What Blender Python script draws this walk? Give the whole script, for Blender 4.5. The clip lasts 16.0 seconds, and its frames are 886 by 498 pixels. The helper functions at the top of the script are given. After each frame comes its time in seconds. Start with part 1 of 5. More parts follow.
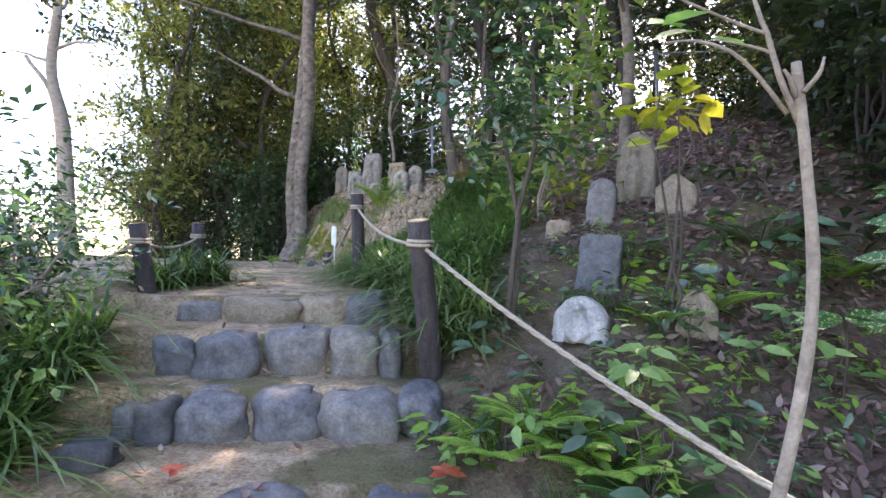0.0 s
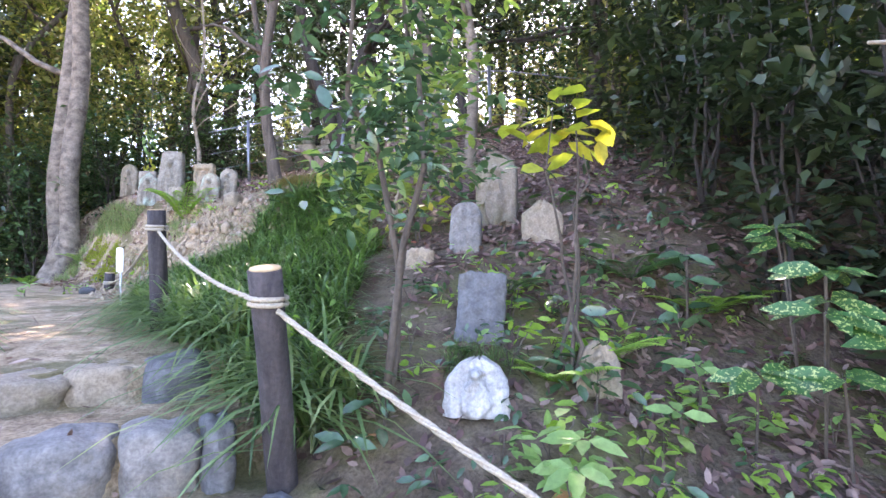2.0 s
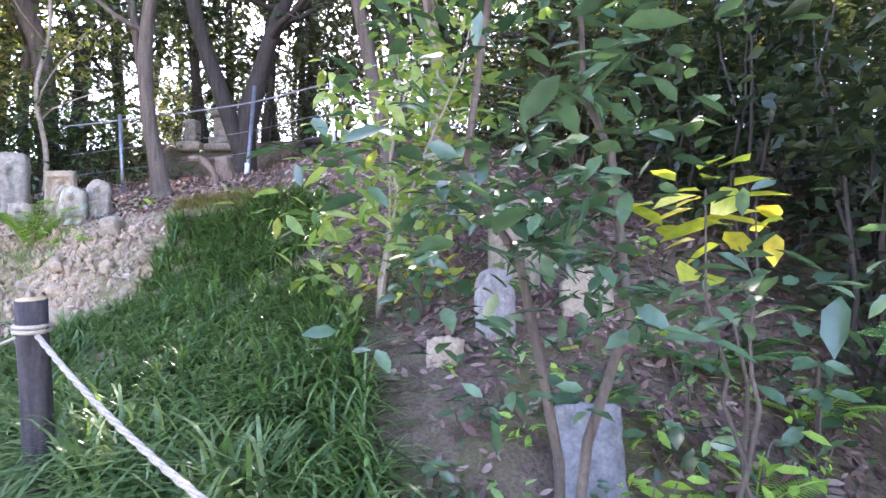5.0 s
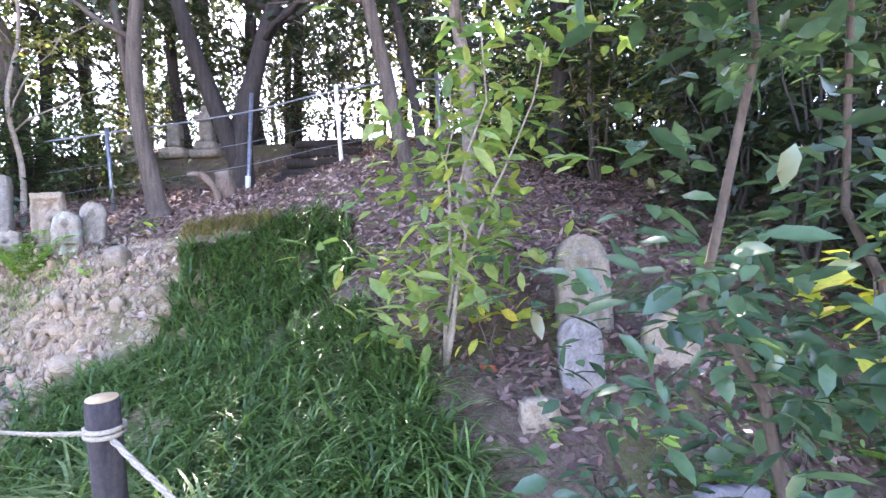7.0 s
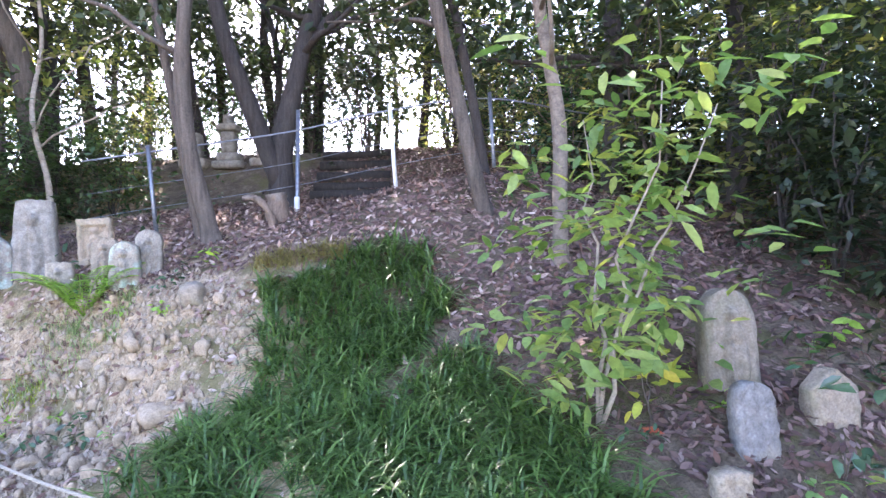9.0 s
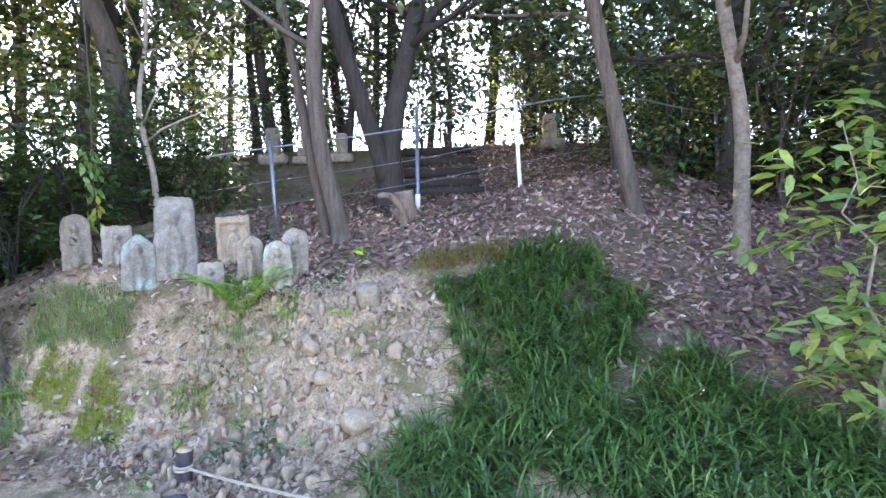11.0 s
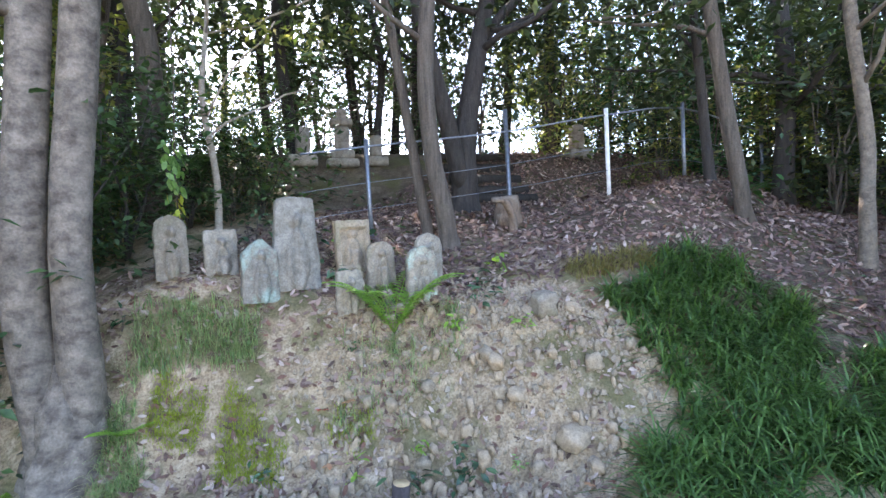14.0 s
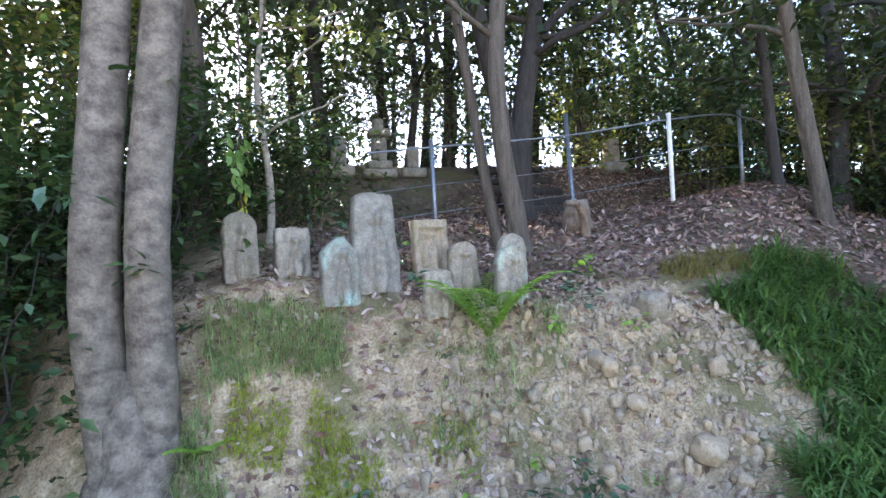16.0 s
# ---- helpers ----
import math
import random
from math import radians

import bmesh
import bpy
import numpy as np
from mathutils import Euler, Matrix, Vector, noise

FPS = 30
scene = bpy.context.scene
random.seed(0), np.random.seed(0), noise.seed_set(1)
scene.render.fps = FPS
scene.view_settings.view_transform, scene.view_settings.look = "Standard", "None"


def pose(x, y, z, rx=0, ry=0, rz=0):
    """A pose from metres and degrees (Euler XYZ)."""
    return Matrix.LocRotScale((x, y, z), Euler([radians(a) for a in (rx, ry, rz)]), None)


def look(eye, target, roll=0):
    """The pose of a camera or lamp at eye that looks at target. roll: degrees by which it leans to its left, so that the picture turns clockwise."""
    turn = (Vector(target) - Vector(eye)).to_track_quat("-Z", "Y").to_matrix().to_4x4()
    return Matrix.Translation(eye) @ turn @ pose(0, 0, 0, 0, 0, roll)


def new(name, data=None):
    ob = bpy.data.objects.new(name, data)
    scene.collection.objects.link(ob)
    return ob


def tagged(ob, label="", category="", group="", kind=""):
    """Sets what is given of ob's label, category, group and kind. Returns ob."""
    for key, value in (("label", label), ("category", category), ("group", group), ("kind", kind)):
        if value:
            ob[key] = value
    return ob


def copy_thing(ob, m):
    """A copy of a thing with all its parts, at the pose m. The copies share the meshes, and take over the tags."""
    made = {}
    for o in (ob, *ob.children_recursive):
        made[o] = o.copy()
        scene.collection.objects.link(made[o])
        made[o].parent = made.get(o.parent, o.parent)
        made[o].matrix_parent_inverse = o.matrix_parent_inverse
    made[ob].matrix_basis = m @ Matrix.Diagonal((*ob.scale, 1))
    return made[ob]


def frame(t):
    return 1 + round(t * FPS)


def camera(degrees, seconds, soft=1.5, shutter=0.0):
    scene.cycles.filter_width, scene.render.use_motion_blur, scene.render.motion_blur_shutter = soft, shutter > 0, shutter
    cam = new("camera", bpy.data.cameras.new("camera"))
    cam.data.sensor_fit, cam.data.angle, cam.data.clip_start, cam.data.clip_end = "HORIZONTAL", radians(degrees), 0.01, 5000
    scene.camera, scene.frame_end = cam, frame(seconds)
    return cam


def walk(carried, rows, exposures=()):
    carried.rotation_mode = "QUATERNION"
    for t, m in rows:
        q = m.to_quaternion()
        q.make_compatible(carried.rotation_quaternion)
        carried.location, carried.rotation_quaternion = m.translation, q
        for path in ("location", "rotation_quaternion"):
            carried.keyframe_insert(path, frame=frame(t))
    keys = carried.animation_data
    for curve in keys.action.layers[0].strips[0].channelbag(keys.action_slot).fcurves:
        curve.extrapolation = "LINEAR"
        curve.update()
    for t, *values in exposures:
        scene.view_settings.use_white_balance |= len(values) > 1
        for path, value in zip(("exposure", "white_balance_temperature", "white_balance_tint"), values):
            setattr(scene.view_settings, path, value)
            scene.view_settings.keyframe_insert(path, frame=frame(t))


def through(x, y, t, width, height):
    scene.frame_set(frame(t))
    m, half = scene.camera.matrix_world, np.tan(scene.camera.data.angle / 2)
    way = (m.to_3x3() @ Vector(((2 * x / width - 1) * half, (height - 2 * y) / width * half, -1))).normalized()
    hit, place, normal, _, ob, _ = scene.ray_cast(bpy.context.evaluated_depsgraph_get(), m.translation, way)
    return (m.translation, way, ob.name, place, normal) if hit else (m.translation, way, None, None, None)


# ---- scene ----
cam = camera(81.2, 16.0, soft=1.5)
PATH = [
    (0, look((0.498, 0.07, 1.461), (0.393, 2.066, 1.511), 1.7)),
    (0.5, look((0.533, 0.277, 1.506), (0.582, 2.276, 1.562), 1.2)),
    (1, look((0.45, 0.374, 1.577), (0.705, 2.356, 1.659), 1.9)),
    (1.5, look((0.448, 0.473, 1.583), (0.826, 2.435, 1.661), 1.0)),
    (2, look((0.33, 0.614, 1.63), (0.925, 2.522, 1.707), 0.7)),
    (2.5, look((0.258, 0.632, 1.717), (1.042, 2.471, 1.782), -0.2)),
    (3, look((0.21, 0.795, 1.722), (1.048, 2.609, 1.786), -0.5)),
    (3.5, look((0.124, 1.082, 1.785), (0.988, 2.884, 1.853), 0.1)),
    (6, look((-0.118, 1.655, 2.141), (0.995, 3.317, 2.165), -0.8)),
    (6.5, look((-0.202, 1.756, 2.173), (0.917, 3.413, 2.205), -0.8)),
    (7, look((-0.324, 1.904, 2.331), (0.806, 3.554, 2.306), -2.0)),
    (7.5, look((-0.414, 1.957, 2.464), (0.724, 3.6, 2.397), -2.4)),
    (8.5, look((-0.865, 2.262, 2.579), (0.387, 3.821, 2.528), -2.0)),
    (9, look((-0.931, 2.429, 2.655), (0.286, 4.016, 2.595), -2.1)),
    (10, look((-1.341, 2.809, 2.703), (-0.148, 4.412, 2.634), -2.0)),
    (12.5, look((-2.58, 4.154, 2.747), (-1.106, 5.504, 2.687), -1.7)),
    (13, look((-2.709, 4.399, 2.729), (-1.187, 5.697, 2.685), -1.6)),
    (13.5, look((-2.85, 4.483, 2.747), (-1.339, 5.792, 2.697), -1.6)),
    (14, look((-2.996, 4.614, 2.744), (-1.484, 5.923, 2.696), -1.7)),
    (14.5, look((-3.036, 4.767, 2.693), (-1.544, 6.098, 2.658), -1.5)),
    (15, look((-3.078, 5.002, 2.554), (-1.571, 6.317, 2.568), -1.4)),
    (15.5, look((-3.138, 5.204, 2.54), (-1.596, 6.477, 2.601), -1.7)),
    (16, look((-3.237, 5.281, 2.571), (-1.689, 6.546, 2.636), -1.8)),
]
walk(cam, PATH, [(0.0, 2.6, 6950, 25), (1.0, 3.1, 6850, 27), (3.0, 3.5, 6650, 31), (6.5, 3.54, 6400, 35), (10.0, 3.4, 6350, 28), (13.0, 3.02, 6400, 19), (16.0, 2.92, 6450, 18)])

# ---- world and light ----
world = bpy.data.worlds.new("sky")
scene.world = world
world.use_nodes = True
wn = world.node_tree
sky = wn.nodes.new("ShaderNodeTexSky")
sky.sky_type = "NISHITA"
sky.sun_disc = False
sky.sun_elevation, sky.sun_rotation = radians(44), radians(20)
wn.links.new(sky.outputs["Color"], wn.nodes["Background"].inputs["Color"])
wn.nodes["Background"].inputs["Strength"].default_value = 0.15
sun = new("sun", bpy.data.lights.new("sun", "SUN"))
sun.data.energy, sun.data.angle, sun.data.color = 3.6, radians(0.5), (1.0, 0.93, 0.82)
sun.matrix_world = look((0, 0, 0), (-0.25, -0.66, -0.70))


# ---- materials ----
def material(name, build, **principled):
    m = bpy.data.materials.new(name)
    m.use_nodes = True
    nt = m.node_tree
    b = nt.nodes["Principled BSDF"]
    for key, value in principled.items():
        b.inputs[key.replace("_", " ").capitalize() if key != "ior" else "IOR"].default_value = value
    build(nt, b)
    return m


def node(nt, kind, **values):
    n = nt.nodes.new(kind)
    for key, value in values.items():
        n.inputs[key].default_value = value
    return n


def ramp(nt, source, stops):
    r = nt.nodes.new("ShaderNodeValToRGB")
    while len(r.color_ramp.elements) < len(stops):
        r.color_ramp.elements.new(0.5)
    for e, (at, c) in zip(r.color_ramp.elements, stops):
        e.position, e.color = at, (*c, 1)
    nt.links.new(source, r.inputs["Fac"])
    return r.outputs["Color"]


def position(nt):
    return nt.nodes.new("ShaderNodeNewGeometry").outputs["Position"]


def noise_of(nt, where, scale, detail=6.0, rough=0.6):
    n = node(nt, "ShaderNodeTexNoise", Scale=scale, Detail=detail, Roughness=rough)
    nt.links.new(where, n.inputs["Vector"])
    return n.outputs["Fac"]


def mix(nt, fac, a, b, kind="MIX"):
    m = nt.nodes.new("ShaderNodeMix")
    m.data_type, m.blend_type = "RGBA", kind
    for socket, value in ((m.inputs[0], fac), (m.inputs[6], a), (m.inputs[7], b)):
        if isinstance(value, (int, float)):
            socket.default_value = value
        elif isinstance(value, tuple):
            socket.default_value = (*value, 1)
        else:
            nt.links.new(value, socket)
    return m.outputs[2]


def bump(nt, b, source, strength, distance):
    n = node(nt, "ShaderNodeBump", Strength=strength, Distance=distance)
    nt.links.new(source, n.inputs["Height"])
    nt.links.new(n.outputs["Normal"], b.inputs["Normal"])


def ground_look(nt, b):
    p = position(nt)
    xyz = nt.nodes.new("ShaderNodeSeparateXYZ")
    nt.links.new(p, xyz.inputs[0])

    def span(socket, lo, hi):
        n = node(nt, "ShaderNodeMapRange")
        n.inputs[1].default_value, n.inputs[2].default_value = lo, hi
        nt.links.new(socket, n.inputs[0])
        return n.outputs[0]

    def times(a, c):
        n = nt.nodes.new("ShaderNodeMath")
        n.operation = "MULTIPLY"
        nt.links.new(a, n.inputs[0])
        nt.links.new(c, n.inputs[1])
        return n.outputs[0]

    fine, mid, big = noise_of(nt, p, 70), noise_of(nt, p, 11, 8), noise_of(nt, p, 1.6, 5)
    sandy = ramp(nt, mid, [(0.28, (0.22, 0.155, 0.1)), (0.5, (0.42, 0.315, 0.2)), (0.72, (0.62, 0.5, 0.36))])
    humus = ramp(nt, mid, [(0.3, (0.085, 0.062, 0.042)), (0.55, (0.15, 0.115, 0.078)), (0.75, (0.22, 0.18, 0.125))])
    slope = times(span(xyz.outputs[0], -0.05, 0.5), span(xyz.outputs[1], 5.6, 3.6))
    back = times(span(xyz.outputs[1], 6.2, 7.6), span(xyz.outputs[0], -0.5, 0.6))
    soil = mix(nt, span(xyz.outputs[0], 0.2, 0.9), mix(nt, slope, mix(nt, back, sandy, humus), humus), humus)
    soil = mix(nt, 1.0, soil, ramp(nt, fine, [(0.32, (0.5, 0.47, 0.43)), (0.55, (1, 1, 1)), (0.75, (1.25, 1.22, 1.18))]), "MULTIPLY")
    moss = ramp(nt, noise_of(nt, p, 2.6, 8), [(0.5, (0, 0, 0)), (0.6, (0.75, 0.75, 0.75))])
    col = mix(nt, moss, soil, mix(nt, fine, (0.05, 0.055, 0.018), (0.16, 0.155, 0.05)))
    col = mix(nt, 1.0, col, ramp(nt, big, [(0.3, (0.72, 0.7, 0.68)), (0.7, (1.1, 1.08, 1.05))]), "MULTIPLY")
    nt.links.new(col, b.inputs["Base Color"])
    bump(nt, b, mix(nt, 0.6, fine, mid), 0.9, 0.03)


def stone_look(light, dark, patch, amount):
    def build(nt, b):
        tc = nt.nodes.new("ShaderNodeTexCoord").outputs["Object"]
        rnd = nt.nodes.new("ShaderNodeObjectInfo").outputs["Random"]
        fine, mid, big = noise_of(nt, tc, 90, 4), noise_of(nt, tc, 20, 8), noise_of(nt, tc, 6, 5)
        col = ramp(nt, mid, [(0.3, dark), (0.7, light)])
        col = mix(nt, ramp(nt, big, [(0.5, (0, 0, 0)), (0.62, (amount,) * 3)]), col, patch)
        col = mix(nt, 1.0, col, ramp(nt, fine, [(0.3, (0.7, 0.7, 0.7)), (0.7, (1.2, 1.2, 1.2))]), "MULTIPLY")
        col = mix(nt, 1.0, col, ramp(nt, rnd, [(0, (0.75, 0.77, 0.8)), (1, (1.15, 1.1, 1.05))]), "MULTIPLY")
        nt.links.new(col, b.inputs["Base Color"])
        bump(nt, b, mix(nt, 0.75, fine, mid), 0.6, 0.014)
    return build


def bark_look(light, dark, patch, grain=(34, 34, 3.5)):
    def build(nt, b):
        tc = nt.nodes.new("ShaderNodeTexCoord").outputs["Object"]
        mp = nt.nodes.new("ShaderNodeMapping")
        mp.inputs["Scale"].default_value = grain
        nt.links.new(tc, mp.inputs["Vector"])
        rings = noise_of(nt, mp.outputs["Vector"], 1.0, 6)
        mid, fine = noise_of(nt, tc, 5, 6), noise_of(nt, tc, 70)
        col = ramp(nt, rings, [(0.3, dark), (0.65, light)])
        col = mix(nt, ramp(nt, mid, [(0.52, (0, 0, 0)), (0.66, (0.7, 0.7, 0.7))]), col, patch)
        col = mix(nt, 1.0, col, ramp(nt, fine, [(0.3, (0.7, 0.7, 0.7)), (0.7, (1.15, 1.15, 1.15))]), "MULTIPLY")
        nt.links.new(col, b.inputs["Base Color"])
        bump(nt, b, mix(nt, 0.4, rings, fine), 0.8, 0.02)
    return build


def leaf_look(colours, through=0.3, spots=None):
    def build(nt, b):
        g = nt.nodes.new("ShaderNodeNewGeometry")
        n = len(colours)
        col = ramp(nt, g.outputs["Random Per Island"], [(i / max(1, n - 1), c) for i, c in enumerate(colours)])
        p = g.outputs["Position"]
        col = mix(nt, 1.0, col, ramp(nt, noise_of(nt, p, 40), [(0.3, (0.75, 0.75, 0.75)), (0.7, (1.2, 1.2, 1.2))]), "MULTIPLY")
        if spots:
            col = mix(nt, ramp(nt, noise_of(nt, p, 95, 3), [(0.55, (0, 0, 0)), (0.6, (1, 1, 1))]), col, spots)
        nt.links.new(col, b.inputs["Base Color"])
        if through:
            t = nt.nodes.new("ShaderNodeBsdfTranslucent")
            nt.links.new(mix(nt, 1.0, col, (1.3, 1.45, 0.85), "MULTIPLY"), t.inputs["Color"])
            m = nt.nodes.new("ShaderNodeMixShader")
            m.inputs[0].default_value = through
            out = nt.nodes["Material Output"]
            nt.links.new(b.outputs[0], m.inputs[1])
            nt.links.new(t.outputs[0], m.inputs[2])
            nt.links.new(m.outputs[0], out.inputs["Surface"])
    return build


def plain_look(a, c, scale=30.0, depth=0.01):
    def build(nt, b):
        tc = nt.nodes.new("ShaderNodeTexCoord").outputs["Object"]
        n = noise_of(nt, tc, scale, 8)
        nt.links.new(ramp(nt, n, [(0.3, a), (0.7, c)]), b.inputs["Base Color"])
        bump(nt, b, n, 0.6, depth)
    return build


GROUND = material("soil", ground_look, roughness=0.95)
STEP_STONE = material("step_stone", stone_look((0.27, 0.26, 0.245), (0.125, 0.12, 0.115), (0.22, 0.195, 0.15), 0.6), roughness=0.85)
BLUE_STONE = material("blue_stone", stone_look((0.2, 0.203, 0.21), (0.08, 0.082, 0.088), (0.17, 0.16, 0.14), 0.55), roughness=0.75)
BUFF_STONE = material("buff_stone", stone_look((0.36, 0.30, 0.225), (0.22, 0.18, 0.13), (0.2, 0.19, 0.11), 0.5), roughness=0.9)
GREY_STONE = material("grey_stone", stone_look((0.37, 0.325, 0.255), (0.18, 0.155, 0.118), (0.43, 0.395, 0.325), 0.55), roughness=0.9)
LICHEN_STONE = material("lichen_stone", stone_look((0.35, 0.31, 0.245), (0.18, 0.155, 0.12), (0.37, 0.46, 0.38), 0.95), roughness=0.9)
WHITE_STONE = material("white_stone", stone_look((0.56, 0.56, 0.54), (0.3, 0.3, 0.29), (0.64, 0.64, 0.62), 0.6), roughness=0.85)
PEBBLE = material("pebble", stone_look((0.48, 0.375, 0.255), (0.28, 0.21, 0.135), (0.38, 0.32, 0.24), 0.5), roughness=0.9)
DARK_STONE = material("dark_stone", stone_look((0.12, 0.12, 0.12), (0.06, 0.06, 0.065), (0.14, 0.14, 0.13), 0.5), roughness=0.85)
BARK = material("bark", bark_look((0.135, 0.108, 0.084), (0.052, 0.041, 0.032), (0.1, 0.088, 0.068)), roughness=0.9)
BARK_GREY = material("smooth_grey_bark", bark_look((0.27, 0.225, 0.18), (0.06, 0.046, 0.036), (0.15, 0.128, 0.1), (11, 11, 14)), roughness=0.85)
BARK_DARK = material("dark_bark", bark_look((0.06, 0.05, 0.043), (0.024, 0.02, 0.018), (0.045, 0.042, 0.035)), roughness=0.9)
BARK_TAN = material("tan_bark", bark_look((0.23, 0.185, 0.14), (0.1, 0.08, 0.06), (0.17, 0.15, 0.12), (14, 14, 20)), roughness=0.85)
BARK_PALE = material("pale_bark", bark_look((0.4, 0.34, 0.265), (0.24, 0.195, 0.15), (0.32, 0.29, 0.23), (14, 14, 20)), roughness=0.85)
POST_WOOD = material("dark_post_wood", bark_look((0.085, 0.07, 0.068), (0.028, 0.023, 0.025), (0.05, 0.043, 0.043)), roughness=0.85)
CUT_WOOD = material("cut_wood", plain_look((0.42, 0.29, 0.15), (0.6, 0.45, 0.26), 25), roughness=0.8)
ROPE = material("rope_fibre", plain_look((0.28, 0.23, 0.17), (0.5, 0.44, 0.34), 160, 0.004), roughness=0.95)
WHITE_PAINT = material("white_paint", plain_look((0.62, 0.62, 0.6), (0.85, 0.85, 0.83), 18, 0.002), roughness=0.6)
STEEL = material("galvanised_steel", plain_look((0.14, 0.15, 0.17), (0.26, 0.28, 0.31), 40, 0.001), roughness=0.45, metallic=0.7)
ROT_WOOD = material("rotten_wood", bark_look((0.26, 0.19, 0.14), (0.1, 0.07, 0.05), (0.2, 0.17, 0.14)), roughness=0.95)
LEAF_FOREST = material("forest_leaf", leaf_look([(0.02, 0.035, 0.016), (0.045, 0.07, 0.028), (0.03, 0.048, 0.02), (0.1, 0.125, 0.045)], 0.28), roughness=0.45)
LEAF_OLIVE = material("olive_leaf", leaf_look([(0.07, 0.105, 0.03), (0.16, 0.19, 0.055), (0.3, 0.3, 0.1), (0.2, 0.16, 0.08)], 0.5), roughness=0.5)
LEAF_UNDERGROWTH = material("undergrowth_leaf", leaf_look([(0.03, 0.065, 0.024), (0.055, 0.11, 0.036), (0.09, 0.15, 0.05)], 0.3), roughness=0.35)
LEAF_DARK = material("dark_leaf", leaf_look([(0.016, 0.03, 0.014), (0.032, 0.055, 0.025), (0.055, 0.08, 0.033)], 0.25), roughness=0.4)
LEAF_GLOSSY = material("glossy_leaf", leaf_look([(0.035, 0.08, 0.042), (0.065, 0.13, 0.066), (0.1, 0.18, 0.09)], 0.25), roughness=0.24)
LEAF_GLOSSY.node_tree.nodes["Principled BSDF"].inputs["Specular IOR Level"].default_value = 0.9
LEAF_LIGHT = material("light_leaf", leaf_look([(0.14, 0.27, 0.08), (0.22, 0.37, 0.12), (0.3, 0.45, 0.16)], 0.45), roughness=0.5)
LEAF_SAPLING = material("sapling_leaf", leaf_look([(0.11, 0.2, 0.055), (0.18, 0.28, 0.075), (0.27, 0.36, 0.1), (0.34, 0.36, 0.09)], 0.42), roughness=0.5)
LEAF_YELLOW = material("yellow_leaf", leaf_look([(0.30, 0.36, 0.05), (0.42, 0.44, 0.06), (0.5, 0.42, 0.06)], 0.4), roughness=0.5)
LEAF_SPOTTED = material("spotted_leaf", leaf_look([(0.03, 0.10, 0.03), (0.045, 0.14, 0.035)], 0.2, (0.42, 0.48, 0.16)), roughness=0.3)
LEAF_FERN = material("fern_leaf", leaf_look([(0.17, 0.32, 0.045), (0.28, 0.44, 0.07), (0.22, 0.38, 0.055)], 0.4), roughness=0.55)
LEAF_FERN_DARK = material("dark_fern_leaf", leaf_look([(0.035, 0.1, 0.025), (0.07, 0.16, 0.035)], 0.35), roughness=0.5)
GRASS = material("turf_blade", leaf_look([(0.025, 0.055, 0.016), (0.075, 0.155, 0.038), (0.17, 0.28, 0.08), (0.045, 0.1, 0.026), (0.11, 0.21, 0.055)], 0.3), roughness=0.35)
GRASS_LONG = material("long_turf_blade", leaf_look([(0.05, 0.11, 0.04), (0.1, 0.18, 0.06), (0.17, 0.26, 0.1), (0.24, 0.3, 0.12)], 0.35), roughness=0.35)
GRASS_PALE = material("pale_grass_blade", leaf_look([(0.1, 0.19, 0.06), (0.2, 0.3, 0.11), (0.36, 0.42, 0.19), (0.36, 0.3, 0.16)], 0.3), roughness=0.5)
GRASS_DRY = material("dry_grass_blade", leaf_look([(0.22, 0.17, 0.05), (0.3, 0.25, 0.1), (0.15, 0.15, 0.04)], 0.3), roughness=0.6)
MOSS = material("moss_blade", leaf_look([(0.18, 0.22, 0.018), (0.3, 0.34, 0.03), (0.23, 0.24, 0.028)], 0.3), roughness=0.8)
LITTER = material("dead_leaf", leaf_look([(0.085, 0.05, 0.032), (0.22, 0.135, 0.1), (0.36, 0.25, 0.2), (0.14, 0.08, 0.06), (0.55, 0.43, 0.36), (0.21, 0.1, 0.065), (0.1, 0.06, 0.045)], 0.1), roughness=0.8)
# The dead-leaf colours again, at little more than half their strength.
LITTER_DARK = material("dark_dead_leaf", leaf_look([(0.05, 0.027, 0.024), (0.125, 0.07, 0.062), (0.2, 0.125, 0.1), (0.075, 0.042, 0.036), (0.32, 0.225, 0.19), (0.12, 0.056, 0.04), (0.062, 0.036, 0.031)], 0.1), roughness=0.8)
RED_LEAF = material("red_leaf", leaf_look([(0.5, 0.05, 0.03), (0.6, 0.16, 0.08)], 0.2), roughness=0.5)
ORANGE_LEAF = material("orange_leaf", leaf_look([(0.55, 0.25, 0.12), (0.6, 0.35, 0.2)], 0.2), roughness=0.5)
ROOF_TILE = material("roof_tile", plain_look((0.12, 0.14, 0.18), (0.22, 0.25, 0.3), 3), roughness=0.6)
PLASTER = material("plaster", plain_look((0.55, 0.53, 0.5), (0.65, 0.63, 0.6), 3), roughness=0.9)


# ---- mesh helpers ----
def mesh_of(name, verts, faces, mat, smooth=True):
    me = bpy.data.meshes.new(name)
    me.from_pydata([tuple(v) for v in verts], [], faces)
    me.materials.append(mat)
    if smooth:
        me.polygons.foreach_set("use_smooth", [True] * len(me.polygons))
    me.update()
    return me


